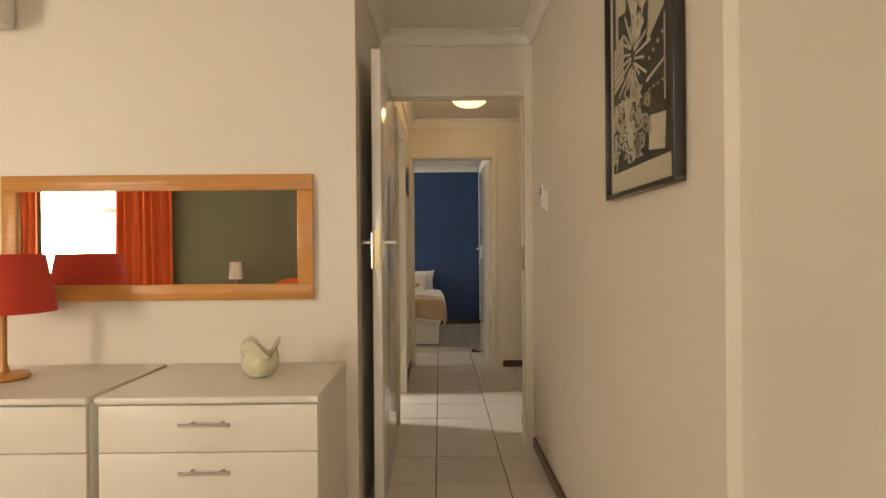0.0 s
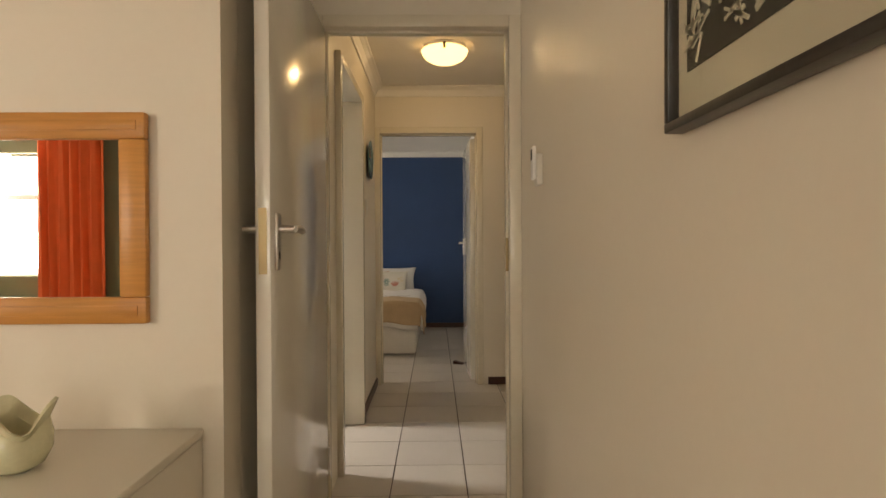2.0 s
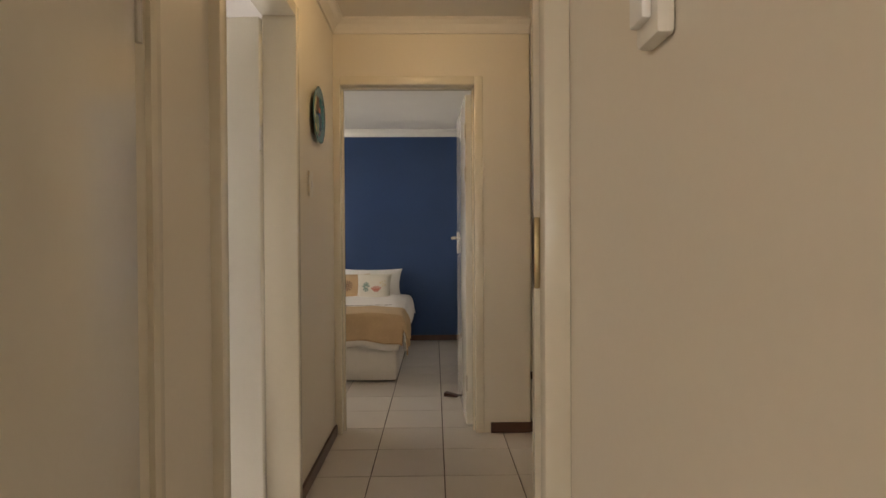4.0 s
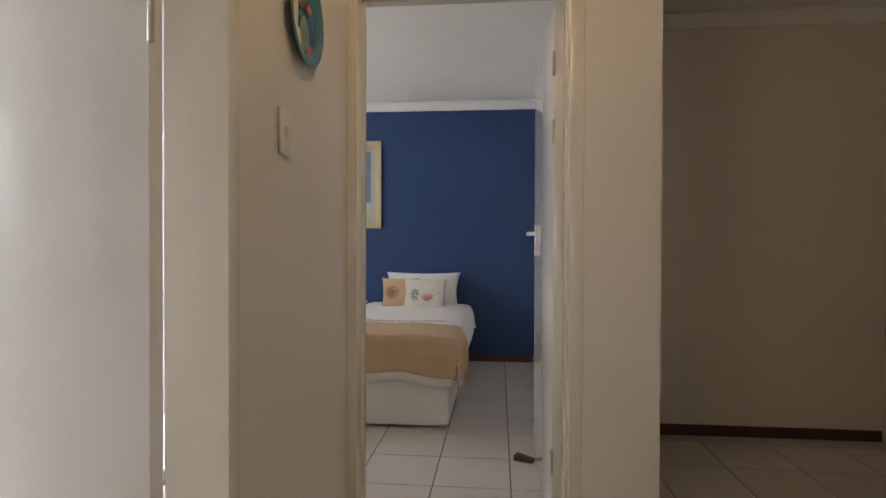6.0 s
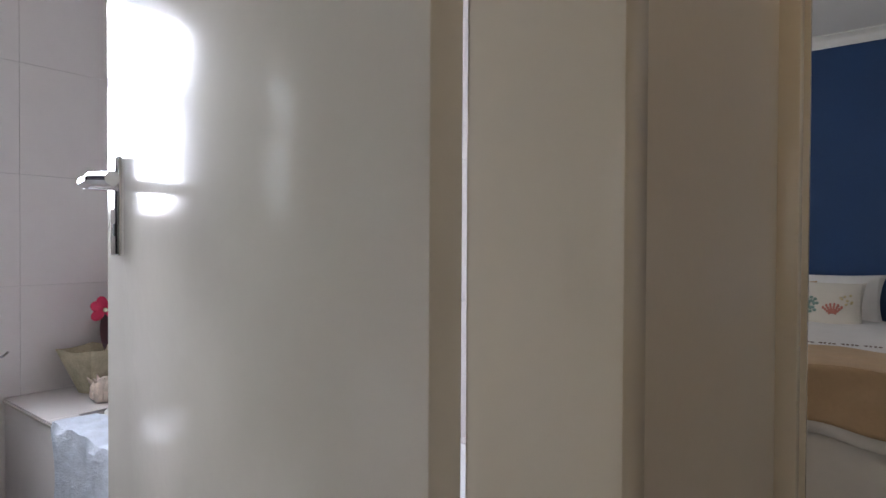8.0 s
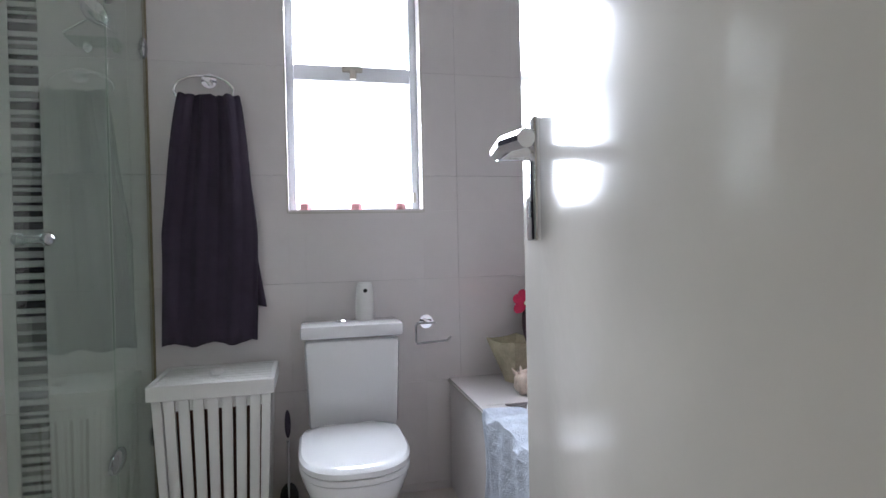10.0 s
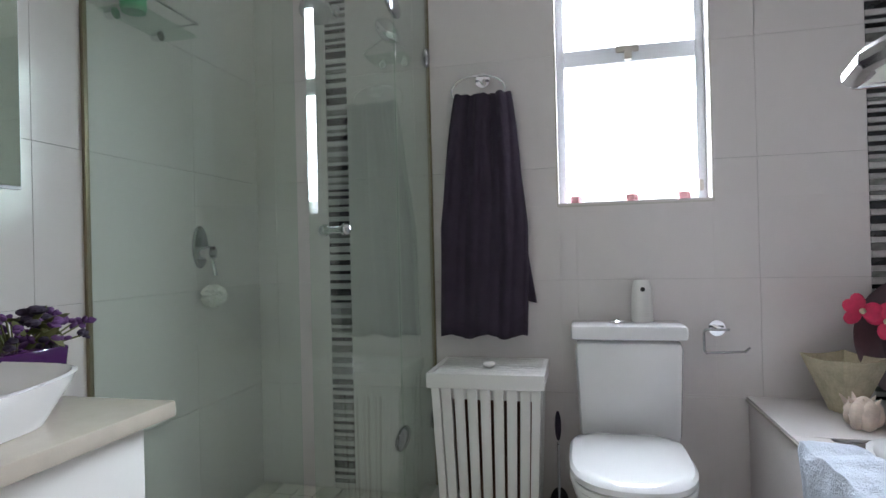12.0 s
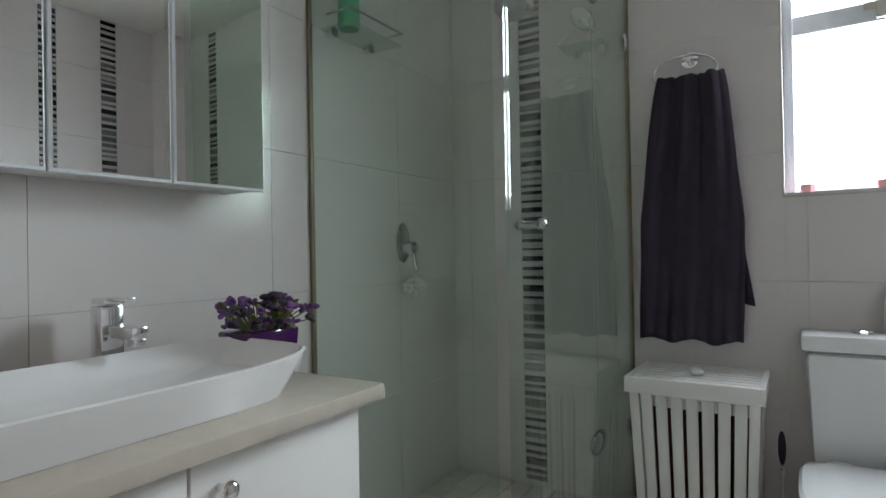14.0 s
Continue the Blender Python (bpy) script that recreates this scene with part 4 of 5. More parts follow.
for k in range(90):
    d = Vector((rs.gauss(0, 1), rs.gauss(0, 1), rs.gauss(0, 1))).normalized()
    ball(b, d * 0.032, 0.016, (1, 1, 0.6), 6, 4)
o = single("bath_puff", b, LINEN, "white net bath puff hanging from the mixer", "bath puff"); o.location = (-2.02, YS + 0.055, 0.83)

t = thing("shower_rose", "chrome shower head on a wall arm", "shower head", (W, 3.29, 1.93))
b = B(); cyl(b, (0.0, 0, 0), (0.012, 0, 0), 0.03); tube(b, [(0.005, 0, 0), (0.10, 0, 0.005), (0.15, 0, -0.03)], 0.011); part("arm", b, CHROME, t)
b = B(); cyl(b, (0.15, 0, -0.03), (0.165, 0, -0.055), 0.02, 0.06); cyl(b, (0.165, 0, -0.055), (0.17, 0, -0.065), 0.062); part("head", b, CHROME, t)

t = thing("glass_shelf", "small clear glass corner shelf on chrome clips", "shelf", (-1.73, YS, 1.66))
b = B(); box(b, -0.13, 0.13, 0.004, 0.13, 0.0, 0.008, 0.002); part("glass", b, GLASS, t, "", False)
for x in (-0.09, 0.09):
    b = B(); cyl(b, (x, 0.0, 0.004), (x, 0.028, 0.004), 0.016); part("clip", b, CHROME, t)
b = B(); tube(b, [(-0.13, 0.02, 0.045), (-0.13, 0.13, 0.045), (0.13, 0.13, 0.045), (0.13, 0.02, 0.045)], 0.004); part("rail", b, CHROME, t)
b = B(); lathe(b, [(0.032, 0), (0.035, 0.01), (0.033, 0.13), (0.028, 0.16), (0.02, 0.175), (0.0, 0.176)], seg=24)
o = single("shampoo_bottle", b, GREEN_BOTTLE, "green plastic shampoo bottle on the glass shelf", "bottle"); o.location = (-1.66, YS + 0.07, 1.669)
t = thing("hand_shower", "chrome soap rack and hand shower on the shower wall", "soap rack", (W, 3.545, 1.72))
b = B(); cyl(b, (0, 0, 0.07), (0.03, 0, 0.07), 0.022); ball(b, (0.06, -0.015, 0.09), 0.06, (0.35, 0.6, 1.0), 18, 10, Matrix.Rotation(0.7, 4, "X")); part("rose", b, CHROME, t)
b = B(); box(b, 0.004, 0.11, -0.09, 0.07, -0.02, -0.013, 0.002); part("glass", b, GLASS, t, "", False)
b = B(); tube(b, [(0.01, -0.095, -0.01), (0.11, -0.09, -0.005), (0.06, -0.02, 0.07), (0.11, 0.07, 0.0)], 0.004)
for y in (-0.05, 0.04):
    cyl(b, (0, y, -0.025), (0.02, y, -0.025), 0.014)
part("wire", b, CHROME, t)

# towel on its ring
t = thing("towel_ring", "chrome towel ring on the tiled wall", "towel ring", (W, 3.885, 1.60))
b = B(); cyl(b, (0, 0, 0), (0.012, 0, 0), 0.027); cyl(b, (0.01, 0, 0), (0.045, 0, 0), 0.011); part("mount", b, CHROME, t)
b = B(); tube(b, [(0.045, 0.10 * math.sin(a) - 0.012, -0.045 + 0.055 * math.cos(a)) for a in [k * math.pi / 14 for k in range(-14, 15)]], 0.005); part("ring", b, CHROME, t)


def towel_at(u, v):
    wtop, wbot = 0.195, 0.315
    k = min(1, v / 0.55) ** 0.8
    w = wtop + (wbot - wtop) * k
    yc = 3.892 - 0.015 * v
    y = yc + (u - 0.5) * w
    fold = (0.007 + 0.007 * (1 - v) ** 2) * math.sin(u * 17 + 0.8 * math.sin(v * 3)) + 0.004 * math.sin(u * 47 + v * 5)
    z = 1.535 - 0.885 * v + 0.008 * math.sin(u * 15) * (1 if v > 0.9 else 0)
    if v == 0:
        z += 0.003 * math.sin(u * 40)
    return Vector((W + 0.066 + fold, y, z))


b = B(); grid(b, 60, 40, towel_at)
single("hand_towel", b, PURPLE_TOWEL, "dark plum towel hanging in folds from the ring", "towel", thick=0.014)
b = B(); grid(b, 14, 20, lambda u, v: Vector((W + 0.028 + 0.006 * math.sin(u * 9), 3.93 + 0.06 * u + 0.075 * v ** 1.5, 1.5 - 0.71 * v - 0.02 * u)))
single("hand_towel", b, PURPLE_TOWEL, "back layer of the dark plum towel", "towel", thick=0.012)

# laundry hamper of white slats
t = thing("laundry_hamper", "white slatted wooden laundry hamper with a lid", "hamper", (W + 0.155, 3.912, 0))
hx, hy, hz = 0.125, 0.166, 0.515
for sx in (-1, 1):
    for sy in (-1, 1):
        b = B(); box(b, sx * hx - 0.014, sx * hx + 0.014, sy * hy - 0.014, sy * hy + 0.014, 0, hz, 0.002); part("post", b, WHITE, t)
for z in (0.05, hz - 0.04):
    b = B(); box(b, hx - 0.014, hx - 0.004, -hy, hy, z, z + 0.035); box(b, -hx + 0.004, -hx + 0.014, -hy, hy, z, z + 0.035)
    box(b, -hx, hx, hy - 0.014, hy - 0.004, z, z + 0.035); box(b, -hx, hx, -hy + 0.004, -hy + 0.014, z, z + 0.035); part("rail", b, WHITE, t)
for k in range(7):
    y = -hy + 0.035 + k * (2 * hy - 0.07) / 6
    b = B(); box(b, hx - 0.002, hx + 0.007, y - 0.0165, y + 0.0165, 0.03, hz, 0.0015); part("slat", b, WHITE, t)
for k in range(5):
    x = -hx + 0.04 + k * (2 * hx - 0.08) / 4
    for s in (1, -1):
        b = B(); box(b, x - 0.0195, x + 0.0195, s * (hy + 0.0025) - 0.0045, s * (hy + 0.0025) + 0.0045, 0.03, hz, 0.0015); part("slat", b, WHITE, t)
# dark floor and back sheets paint the shade seen between the slats
b = B(); box(b, -hx + 0.01, hx - 0.01, -hy + 0.01, hy - 0.01, 0.04, 0.05); box(b, -hx + 0.016, -hx + 0.022, -hy, hy, 0.05, hz); part("lining", b, STITCH_AND_SHADE, t, "dark sheets standing in for the shade inside")
for o in t.children:   # the body narrows towards the floor
    for v in o.data.vertices:
        k = 0.87 + 0.13 * v.co.z / hz
        v.co.x, v.co.y = v.co.x * k, v.co.y * k
lid = B()
box(lid, hx + 0.008, hx + 0.026, -hy - 0.026, hy + 0.026, hz + 0.002, hz + 0.05, 0.002); box(lid, -hx - 0.018, -hx - 0.002, -hy - 0.026, hy + 0.026, hz + 0.002, hz + 0.05, 0.002)
box(lid, -hx - 0.002, hx + 0.008, hy + 0.01, hy + 0.026, hz + 0.002, hz + 0.05, 0.002); box(lid, -hx - 0.002, hx + 0.008, -hy - 0.026, -hy - 0.01, hz + 0.002, hz + 0.05, 0.002)
lid = part("lid", lid, WHITE, t)
for k in range(7):
    x = -hx + 0.015 + k * (2 * hx - 0.02) / 6
    b = B(); box(b, x - 0.0165, x + 0.0165, -hy - 0.01, hy + 0.01, hz + 0.036, hz + 0.046, 0.0015); part("lid_slat", b, WHITE, lid)
b = B(); ball(b, (0.03, 0, hz + 0.06), 0.022, (0.7, 1, 0.55)); part("lid_knob", b, WHITE, lid)

# toilet
TY = 4.37
t = thing("toilet", "white close-coupled toilet with its seat closed", "toilet", (W, TY, 0))
b = B(); box(b, 0.012, 0.175, -0.172, 0.172, 0.325, 0.655, 0.025)
for v in b.verts:
    v.co.y *= 0.93 + 0.07 * (v.co.z - 0.36) / 0.3
part("cistern", b, CERAMIC, t)
b = B(); box(b, 0.006, 0.185, -0.183, 0.183, 0.659, 0.708, 0.012); part("cistern_lid", b, CERAMIC, t)
b = B(); lathe(b, [(0.028, 0.708), (0.028, 0.714), (0.024, 0.717), (0.0, 0.717)]); bmesh.ops.translate(b, vec=(0.09, -0.03, 0), verts=b.verts); part("flush_button", b, CHROME, t)


def oval(b, levels, n=48, cx=0.42):
    rings = []
    for z, lx, wy, off in levels:
        ring = []
        for i in range(n):
            a = 2 * math.pi * i / n
            c, s = math.cos(a), math.sin(a)
            x = cx + off + lx * 0.5 * math.copysign(abs(c) ** (0.8 if c > 0 else 0.35), c)
            y = wy * 0.5 * math.copysign(abs(s) ** (0.78 if c > 0 else 0.45), s) - 0.022
            ring.append(b.verts.new((x, y, z)))
        rings.append(ring)
    for p, q in zip(rings, rings[1:]):
        for i in range(n):
            b.faces.new((p[i], p[(i + 1) % n], q[(i + 1) % n], q[i]))
    b.faces.new(list(reversed(rings[0]))); b.faces.new(rings[-1])


b = B(); oval(b, [(0.0, 0.34, 0.21, -0.07), (0.06, 0.32, 0.19, -0.07), (0.17, 0.36, 0.24, -0.04), (0.25, 0.41, 0.30, -0.015), (0.305, 0.43, 0.33, 0.0), (0.316, 0.43, 0.33, 0.0)]); box(b, 0.02, 0.26, -0.16, 0.14, 0.23, 0.31, 0.02); part("bowl", b, CERAMIC, t)
b = B(); oval(b, [(0.319, 0.43, 0.335, 0.003), (0.322, 0.436, 0.34, 0.003), (0.334, 0.436, 0.34, 0.003), (0.337, 0.432, 0.336, 0.003)]); part("seat", b, CERAMIC, t)
b = B(); oval(b, [(0.339, 0.43, 0.336, 0.003), (0.343, 0.438, 0.342, 0.003), (0.357, 0.436, 0.34, 0.003), (0.366, 0.418, 0.324, 0.002), (0.371, 0.36, 0.27, 0.0)]); part("seat_lid", b, CERAMIC, t, "closed glossy lid")
for y in (-0.09, 0.05):
    b = B(); cyl(b, (0.195, y - 0.02, 0.352), (0.195, y + 0.02, 0.352), 0.011); part("hinge", b, CERAMIC, t)
t = thing("air_freshener", "white automatic air freshener on the cistern", "air freshener", (W + 0.07, TY + 0.055, 0.708))
b = B(); lathe(b, [(0.034, 0), (0.036, 0.01), (0.034, 0.09), (0.029, 0.13), (0.024, 0.142), (0.0, 0.144)]); part("body", b, WHITE, t)
b = B(); ball(b, (0.030, 0.0, 0.112), 0.008, (0.5, 1, 1)); part("nozzle", b, RUBBER, t)

t = thing("toilet_brush", "toilet brush with a dark handle in its holder", "toilet brush", (W + 0.12, 4.135, 0))
b = B(); lathe(b, [(0.045, 0.0), (0.045, 0.02), (0.03, 0.03), (0.028, 0.03), (0.0, 0.03)]); tube(b, [(0.028, 0, 0.02), (0.028, 0, 0.30)], 0.004); part("stand", b, CHROME, t)
b = B(); tube(b, [(0, 0, 0.03), (0, 0, 0.30)], 0.006); part("rod", b, CHROME, t)
b = B(); ball(b, (0, 0, 0.355), 0.012, (0.9, 0.9, 4.3)); part("handle", b, PURPLE_TOWEL, t, "dark plum grip")
b = B(); ball(b, (0, 0, 0.09), 0.033, (1, 1, 1.6)); part("brush_head", b, RUBBER, t)

t = thing("paper_holder", "chrome toilet roll holder, empty, on the wall", "paper holder", (W, 4.672, 0.68))
b = B(); cyl(b, (0, 0, 0), (0.01, 0, 0), 0.027); cyl(b, (0.01, 0, 0), (0.05, 0, 0), 0.009); part("mount", b, CHROME, t)
b = B(); tube(b, [(0.05, 0.03, 0.0), (0.05, -0.045, 0.0), (0.052, -0.05, -0.01), (0.052, -0.05, -0.07), (0.055, -0.045, -0.078), (0.055, 0.075, -0.072), (0.055, 0.09, -0.058)], 0.0042); part("wire", b, SHADED_CHROME, t)

for y in (4.215, 4.41, 4.585):
    b = B(); lathe(b, [(0.018, 0), (0.022, 0.01), (0.02, 0.026), (0.0, 0.03)], seg=16, wave=lambda r, z, a, k: (r * (1 + 0.1 * math.sin(5 * a)), z))
    o = single("candle", b, PINK, "small pink rose-shaped candle on the window sill", "candle", "sill candles"); o.location = (W - 0.035, y, WZ0 + 0.0065)

# bath platform
TB0, TZ = 4.766, 0.448
b = B()
box(b, W + 0.003, -0.235, TB0, TB0 + 0.085, 0, TZ - 0.012); box(b, W + 0.003, -0.235, YN - 0.07, YN - 0.002, 0, TZ - 0.012)
box(b, W + 0.003, -1.98, TB0 + 0.085, YN - 0.07, 0, TZ - 0.012); box(b, -0.40, -0.235, TB0 + 0.085, YN - 0.07, 0, TZ - 0.012)
setting("bath_surround", b, LIGHT_GROUT, "tiled surround of the built-in bath")
b = B()
box(b, W + 0.003, -1.98, TB0 - 0.004, YN - 0.002, TZ - 0.010, TZ, 0.002); box(b, -1.977, -0.235, TB0 - 0.004, TB0 + 0.085, TZ - 0.010, TZ, 0.002); box(b, -1.977, -0.235, YN - 0.07, YN - 0.002, TZ - 0.010, TZ, 0.002)
setting("bath_deck", b, WALL_TILE, "white tiled deck round the bath")
b = B(); box(b, W + 0.003, -0.235, TB0 - 0.008, TB0 - 0.002, TZ - 0.016, TZ - 0.008)
setting("trim", b, STEEL, "dark metal edge trim of the bath deck")
b = B()
cx, cy = (-1.97 - 0.41) / 2, (TB0 + 0.085 + YN - 0.07) / 2
lx, ly = (1.97 - 0.41) / 2, (YN - 0.07 - TB0 - 0.085) / 2
rings = []
for z, k in ((TZ - 0.02, 0.985), (TZ + 0.012, 1.0), (TZ + 0.014, 0.97), (TZ - 0.01, 0.90), (0.20, 0.80), (0.12, 0.70), (0.10, 0.4), (0.10, 0.02)):
    rings.append([b.verts.new((cx + lx * k * math.copysign(abs(math.cos(a)) ** 0.4, math.cos(a)), cy + ly * k * math.copysign(abs(math.sin(a)) ** 0.4, math.sin(a)), z)) for a in [6.28319 * i / 48 for i in range(48)]])
for p, q in zip(rings, rings[1:]):
    for i in range(48):
        b.faces.new((p[i], p[(i + 1) % 48], q[(i + 1) % 48], q[i]))
b.faces.new(rings[-1])
tagged(part("bathtub", b, CERAMIC), "white built-in bathtub set in a tiled deck", "bathtub", kind="structure")


def bath_towel(u, v):
    x = -1.86 + 0.55 * u
    r = (v - 0.45) * 0.62
    n = 0.006 * math.sin(u * 13 + v * 7) + 0.004 * math.sin(u * 31)
    if r < 0:
        return Vector((x + 0.01 * math.sin(v * 9), TB0 - 0.022 + n, TZ + 0.016 + r))
    return Vector((x, TB0 - 0.020 + min(r, 0.12) + 0.25 * max(0, r - 0.12), TZ + 0.02 + n - 0.9 * max(0, r - 0.12)))


b = B(); grid(b, 40, 40, bath_towel)
single("bath_towel", b, BLUE_TOWEL, "pale blue-grey towel draped over the bath edge", "towel", thick=0.018)


def square_bowl(r, z, a, k):
    q = 1 / max(abs(math.cos(a)), abs(math.sin(a)))
    return r * (1 + (q - 1) * 0.75), z + (0.02 * (q - 1.15) if z > 0.1 else 0)


b = B(); lathe(b, [(0.035, 0), (0.04, 0.015), (0.045, 0.03), (0.085, 0.135), (0.095, 0.165), (0.088, 0.165), (0.075, 0.13), (0.02, 0.03)], seg=40, wave=square_bowl)
o = single("bowl", b, BOWL_MAT, "square flared marbled bowl on the bath deck", "bowl"); o.location = (-2.25, 4.995, TZ + 0.001); o.rotation_euler = (0, 0, 0.4); o.scale = (0.92, 0.92, 1.0)
b = B()
for k in range(16):
    q = k / 15
    ball(b, (0.05 * (q - 0.5), 0.012 * math.sin(k * 1.4), 0.028 + 0.008 * math.cos(k * 1.4)), 0.010 + 0.022 * math.sin(q * 2.6), (0.6, 1, 1), 12, 8)
for k in range(6):
    cyl(b, (0.02 * math.cos(k), 0.015 * math.sin(k * 2), 0.045), (0.035 * math.cos(k), 0.03 * math.sin(k * 2), 0.068), 0.008, 0.001, 8)
o = single("sea_shell", b, SHELL_MAT, "pale pink spiked sea shell on the bath deck", "shell"); o.location = (-2.09, 4.97, TZ + 0.002); o.rotation_euler = (0, 0, 0.9); o.scale = (1.35, 1.35, 1.25)
b = B(); ball(b, (0, 0, 0.018), 0.02, (1.2, 0.9, 0.9)); ball(b, (0.015, 0.008, 0.015), 0.014)
o = single("sea_shell", b, SHELL_MAT, "small speckled sea shell on the bath deck", "shell"); o.location = (-2.06, 5.035, TZ + 0.001)

b = B(); lathe(b, [(0.17, 0.0), (0.20, 0.012), (0.205, 0.02), (0.195, 0.024), (0.14, 0.012), (0.13, 0.016), (0.12, 0.010), (0.0, 0.008)], seg=48)
o = single("decor_plate", b, DISH, "large dark ribbed plate leaning on the wall", "plate"); o.matrix_world = Matrix.Translation((W + 0.075, 5.25, TZ + 0.203)) @ Matrix.Rotation(radians(78), 4, "Y")

t = thing("orchid", "artificial magenta orchid in a purple glass vase", "plant", (-2.10, 5.24, TZ + 0.001))
b = B(); lathe(b, [(0.045, 0), (0.047, 0.01), (0.05, 0.15), (0.046, 0.15), (0.043, 0.012), (0.0, 0.012)]); part("vase", b, PLUM_GLASS, t, "purple glass cylinder vase")
ro = random.Random(5)
b, f, c = B(), B(), B()
for tip in ((0.06, -0.26, 0.32), (0.05, -0.15, 0.40), (0.08, 0.02, 0.36)):
    tube(b, [(0, 0, 0.02), (tip[0] * 0.2, tip[1] * 0.25, 0.20), (tip[0] * 0.7, tip[1] * 0.7, tip[2] * 0.92), tip], 0.0028, 6)
    for k in range(4):
        q = 0.55 + 0.17 * k
        p0 = Vector((tip[0] * q, tip[1] * q + ro.uniform(-0.02, 0.02), 0.2 + (tip[2] - 0.2) * q + ro.uniform(-0.03, 0.01)))
        for s in range(5):
            a = s * 1.2566 + ro.random()
            ball(f, p0 + Vector((0.01, 0.026 * math.cos(a), 0.026 * math.sin(a))), 0.024, (0.22, 1, 0.8), 10, 6, Matrix.Rotation(a, 4, "X"))
        ball(c, p0 + Vector((0.018, 0, 0)), 0.008)
part("stem", b, LEAF, t); part("blossom", f, ORCHID, t, "magenta blossoms"); part("blossom_centre", c, VASE_MAT, t)

# ---- pieces: tiles and mosaics ----
def rounded_slab(name, sx, sy, sz, mat, bev=0.0015):
    b = B()
    for z, k in ((0, 0), (sz - bev, 0), (sz, bev)):
        for x, y in ((k, k), (sx - k, k), (sx - k, sy - k), (k, sy - k)):
            b.verts.new((x, y, z))
    b.verts.ensure_lookup_table()
    v = b.verts
    for r in (0, 4):
        for i in range(4):
            b.faces.new((v[r + i], v[r + (i + 1) % 4], v[r + 4 + (i + 1) % 4], v[r + 4 + i]))
    b.faces.new((v[8], v[9], v[10], v[11]))
    return mesh_of(name, b, mat, False)


cache = {}


def tile_piece(name, w, h, depth, mat, parent, m, bev=0.0015):
    key = (name, round(w, 3), round(h, 3), mat.name)
    if key not in cache:
        cache[key] = rounded_slab(name, w, h, depth, mat, bev)
    ob = new(name, cache[key])
    ob.parent = parent
    ob.matrix_local = m
    return ob


TP, TX, TYY = 0.354, 0.20, 5.245
rt = random.Random(11)


def in_floor(x, y):
    cx, cy = x + TP / 2, y + TP / 2
    return (-0.40 < cx < 0.95 and 2.2 < cy < 5.7) or (cy > 5.4 and -1.1 < cx < 1.0 and cy < 8.9) or (0.9 < cx < 2.9 and 3.5 < cy < 7.0) or (-2.5 < cx < -0.2 and 3.5 < cy < 4.9)


for i in range(-9, 9):
    for j in range(-10, 11):
        x, y = TX + i * TP, TYY + j * TP
        if in_floor(x, y):
            tile_piece("tile", TP - 0.006, TP - 0.006, 0.006, FLOOR_TILE, floor, Matrix.Translation((x + 0.003, y + 0.003, -0.006 + rt.uniform(-0.0003, 0.0003))))
# the unseen rest of the tiled floor
b = B(); box(b, -5.1, 0.78, -2.2, 2.30, -0.006, -0.0005); setting("floor_bedroom", b, FLOOR_TILE, "pale tiled bedroom floor")


def wall_tiles(parent, m, u0, u1, z0, z1, holes, du=0.60, dz=0.41, zs=0.03, us=0.0, g=0.0009):
    us_ = sorted({u0, u1} | {u for h in holes for u in h[:2]} | {us + k * du for k in range(-10, 12) if u0 < us + k * du < u1})
    zs_ = sorted({z0, z1} | {z for h in holes for z in h[2:]} | {zs + k * dz for k in range(0, 9) if z0 < zs + k * dz < z1})
    ulines = {round(us + k * du, 4) for k in range(-10, 12)}
    zlines = {round(zs + k * dz, 4) for k in range(0, 9)}
    for a, c in zip(us_, us_[1:]):
        for e, d in zip(zs_, zs_[1:]):
            mu, mz = (a + c) / 2, (e + d) / 2
            if any(h[0] < mu < h[1] and h[2] < mz < h[3] for h in holes) or c - a < 0.004 or d - e < 0.004:
                continue
            ga, gc = (g / 2 if round(a, 4) in ulines else 0), (g / 2 if round(c, 4) in ulines else 0)
            ge, gd_ = (g / 2 if round(e, 4) in zlines else 0), (g / 2 if round(d, 4) in zlines else 0)
            tile_piece("tile", c - a - ga - gc, d - e - ge - gd_, 0.008, WALL_TILE, parent, m @ Matrix.Translation((a + ga, e + ge, 0)), 0.0005)


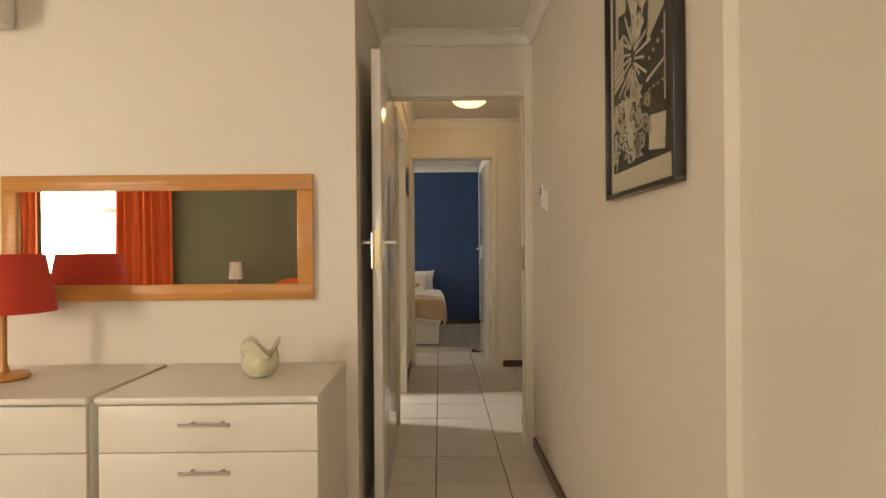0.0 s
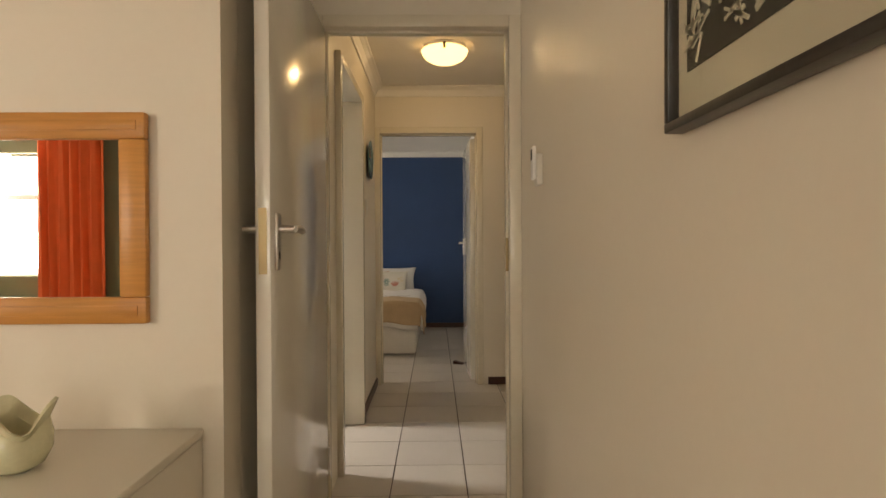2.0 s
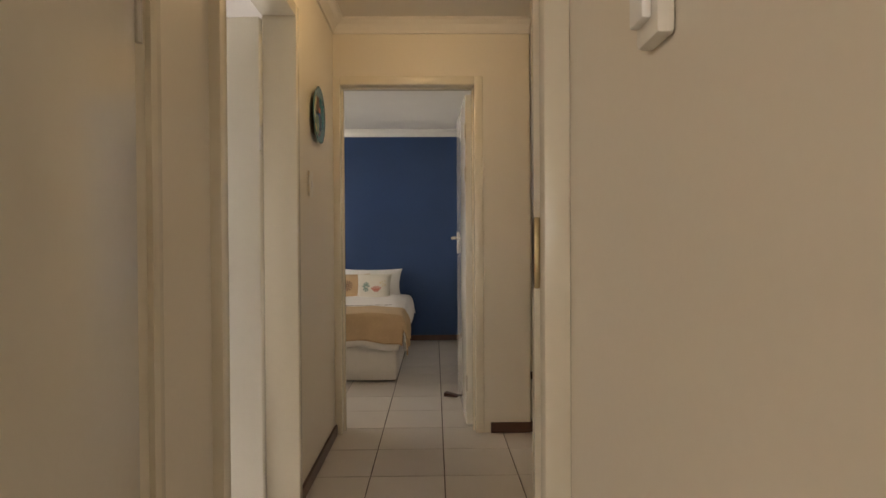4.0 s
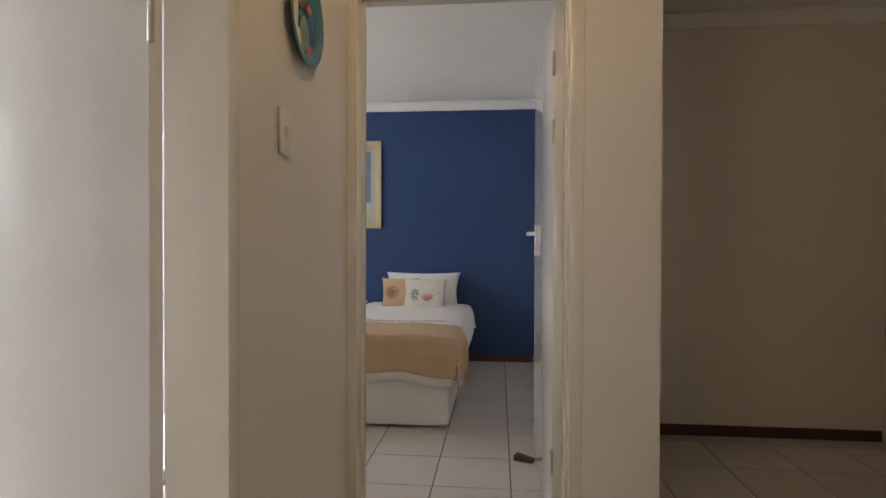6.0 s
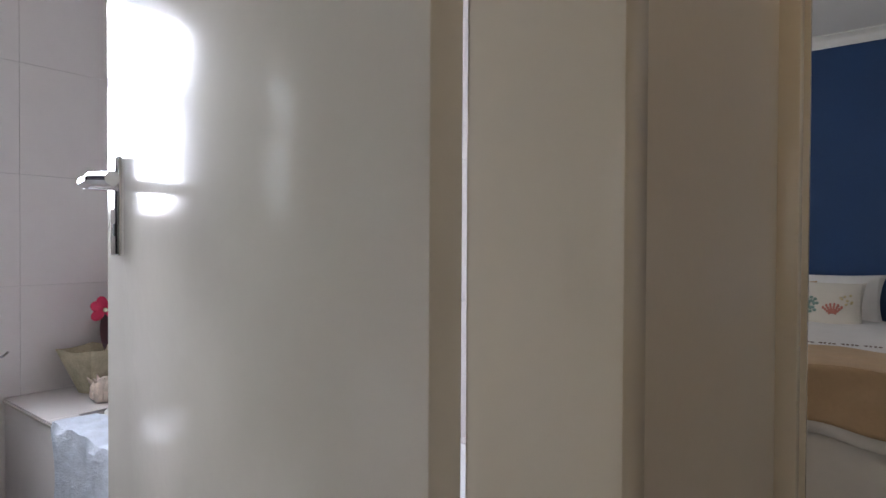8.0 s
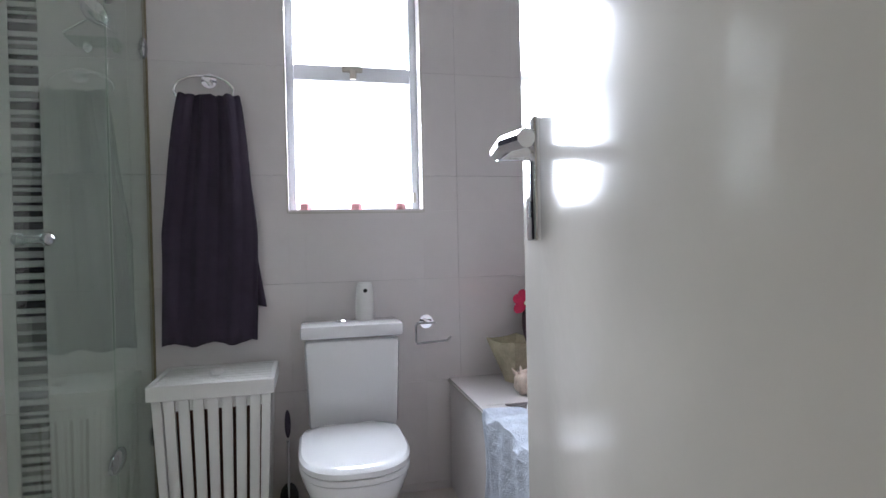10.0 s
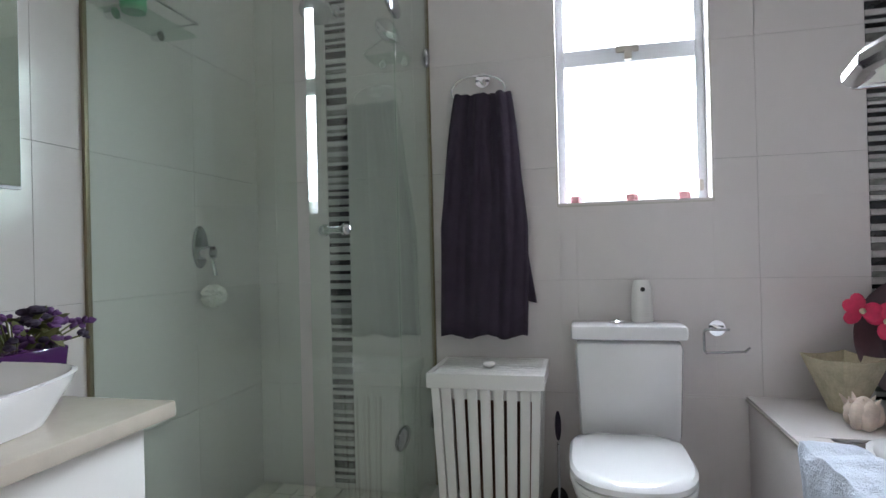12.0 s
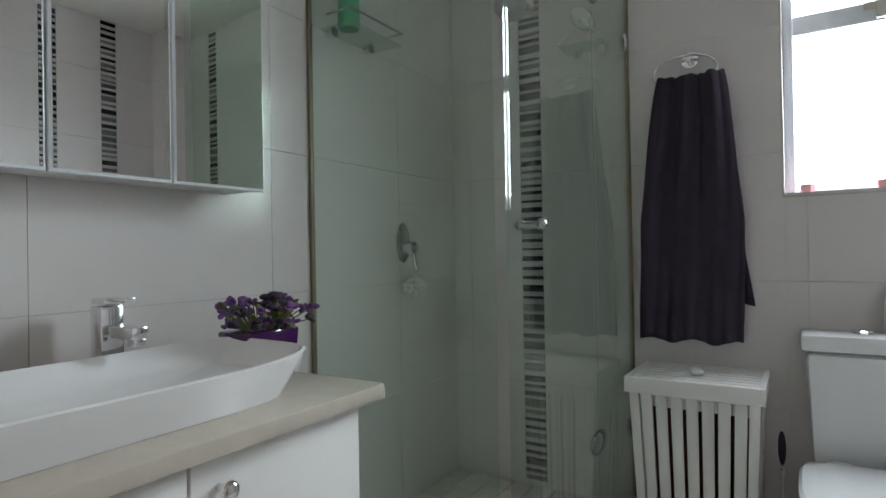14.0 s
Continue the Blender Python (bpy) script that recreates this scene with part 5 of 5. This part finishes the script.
# local x runs along the wall, local y up, local z out of it
MW = Matrix(((0, 0, 1, W - 0.008), (1, 0, 0, 0), (0, 1, 0, 0), (0, 0, 0, 1)))
MS = Matrix(((-1, 0, 0, 0), (0, 0, 1, YS - 0.008), (0, 1, 0, 0), (0, 0, 0, 1)))
S1, S2 = (3.245, 3.335), (5.14, 5.225)
wall_tiles(wall_w, MW, YS, YN, 0.0, CH, [(WY0, WY1, WZ0, WZ1), (*S1, 0.0, CH), (*S2, TZ, CH)], us=4.153 - 0.54)
wall_tiles(wall_s, MS, 0.235, -W, 0.0, CH, [], us=0.20)
MNX = Matrix(((1, 0, 0, 0), (0, 0, -1, YN), (0, 1, 0, 0), (0, 0, 0, 1)))
wall_tiles(wall_n, MNX, W, -0.235, TZ, CH, [(-2.17, -2.08, TZ, CH), (-1.84, -1.75, TZ, CH)], us=-2.1)


def mosaic(parent, m, u0, u1, z0, z1, seed):
    r = random.Random(seed)
    z = z0
    k = 0
    while z < z1 - 0.03:
        h = r.choice((0.010, 0.014, 0.020, 0.026))
        mat = MOS_PALE if k % 2 else r.choice((MOS_BLACK, MOS_BLACK, MOS_GREY, MOS_BLACK, MOS_GREY))
        if k % 2:
            h = r.choice((0.010, 0.014, 0.018))
        tile_piece("mosaic_bar", u1 - u0 - 0.003, h, 0.009, mat, parent, m @ Matrix.Translation((u0 + 0.0015, z, 0)), 0.0008)
        z += h + 0.0022
        k += 1


mosaic(wall_w, MW, *S1, 0.05, CH, 1)
mosaic(wall_w, MW, *S2, TZ + 0.002, CH, 2)
mosaic(wall_n, MNX, -2.17, -2.08, TZ + 0.002, CH, 3)
mosaic(wall_n, MNX, -1.84, -1.75, TZ + 0.002, CH, 4)
mosaic(wall_w, Matrix(((1, 0, 0, 0), (0, 0, -1, TB0), (0, 1, 0, 0), (0, 0, 0, 1))), -1.89, -1.81, 0.02, TZ - 0.01, 5)
# small square tiles of the shower floor
b = B(); box(b, W + 0.002, -1.50, YS + 0.003, GY - 0.051, 0.0, 0.026)
sf = setting("shower_floor", b, GROUT, "shower floor of small stone tiles")
for i in range(9):
    for j in range(8):
        x, y = W + 0.008 + i * 0.094, YS + 0.008 + j * 0.088
        if x + 0.089 < -1.46 and y + 0.083 < GY - 0.05 + 0.02:
            tile_piece("tile", 0.089, 0.083, 0.006, SHOWER_TILE, sf, Matrix.Translation((x, y, 0.026)))
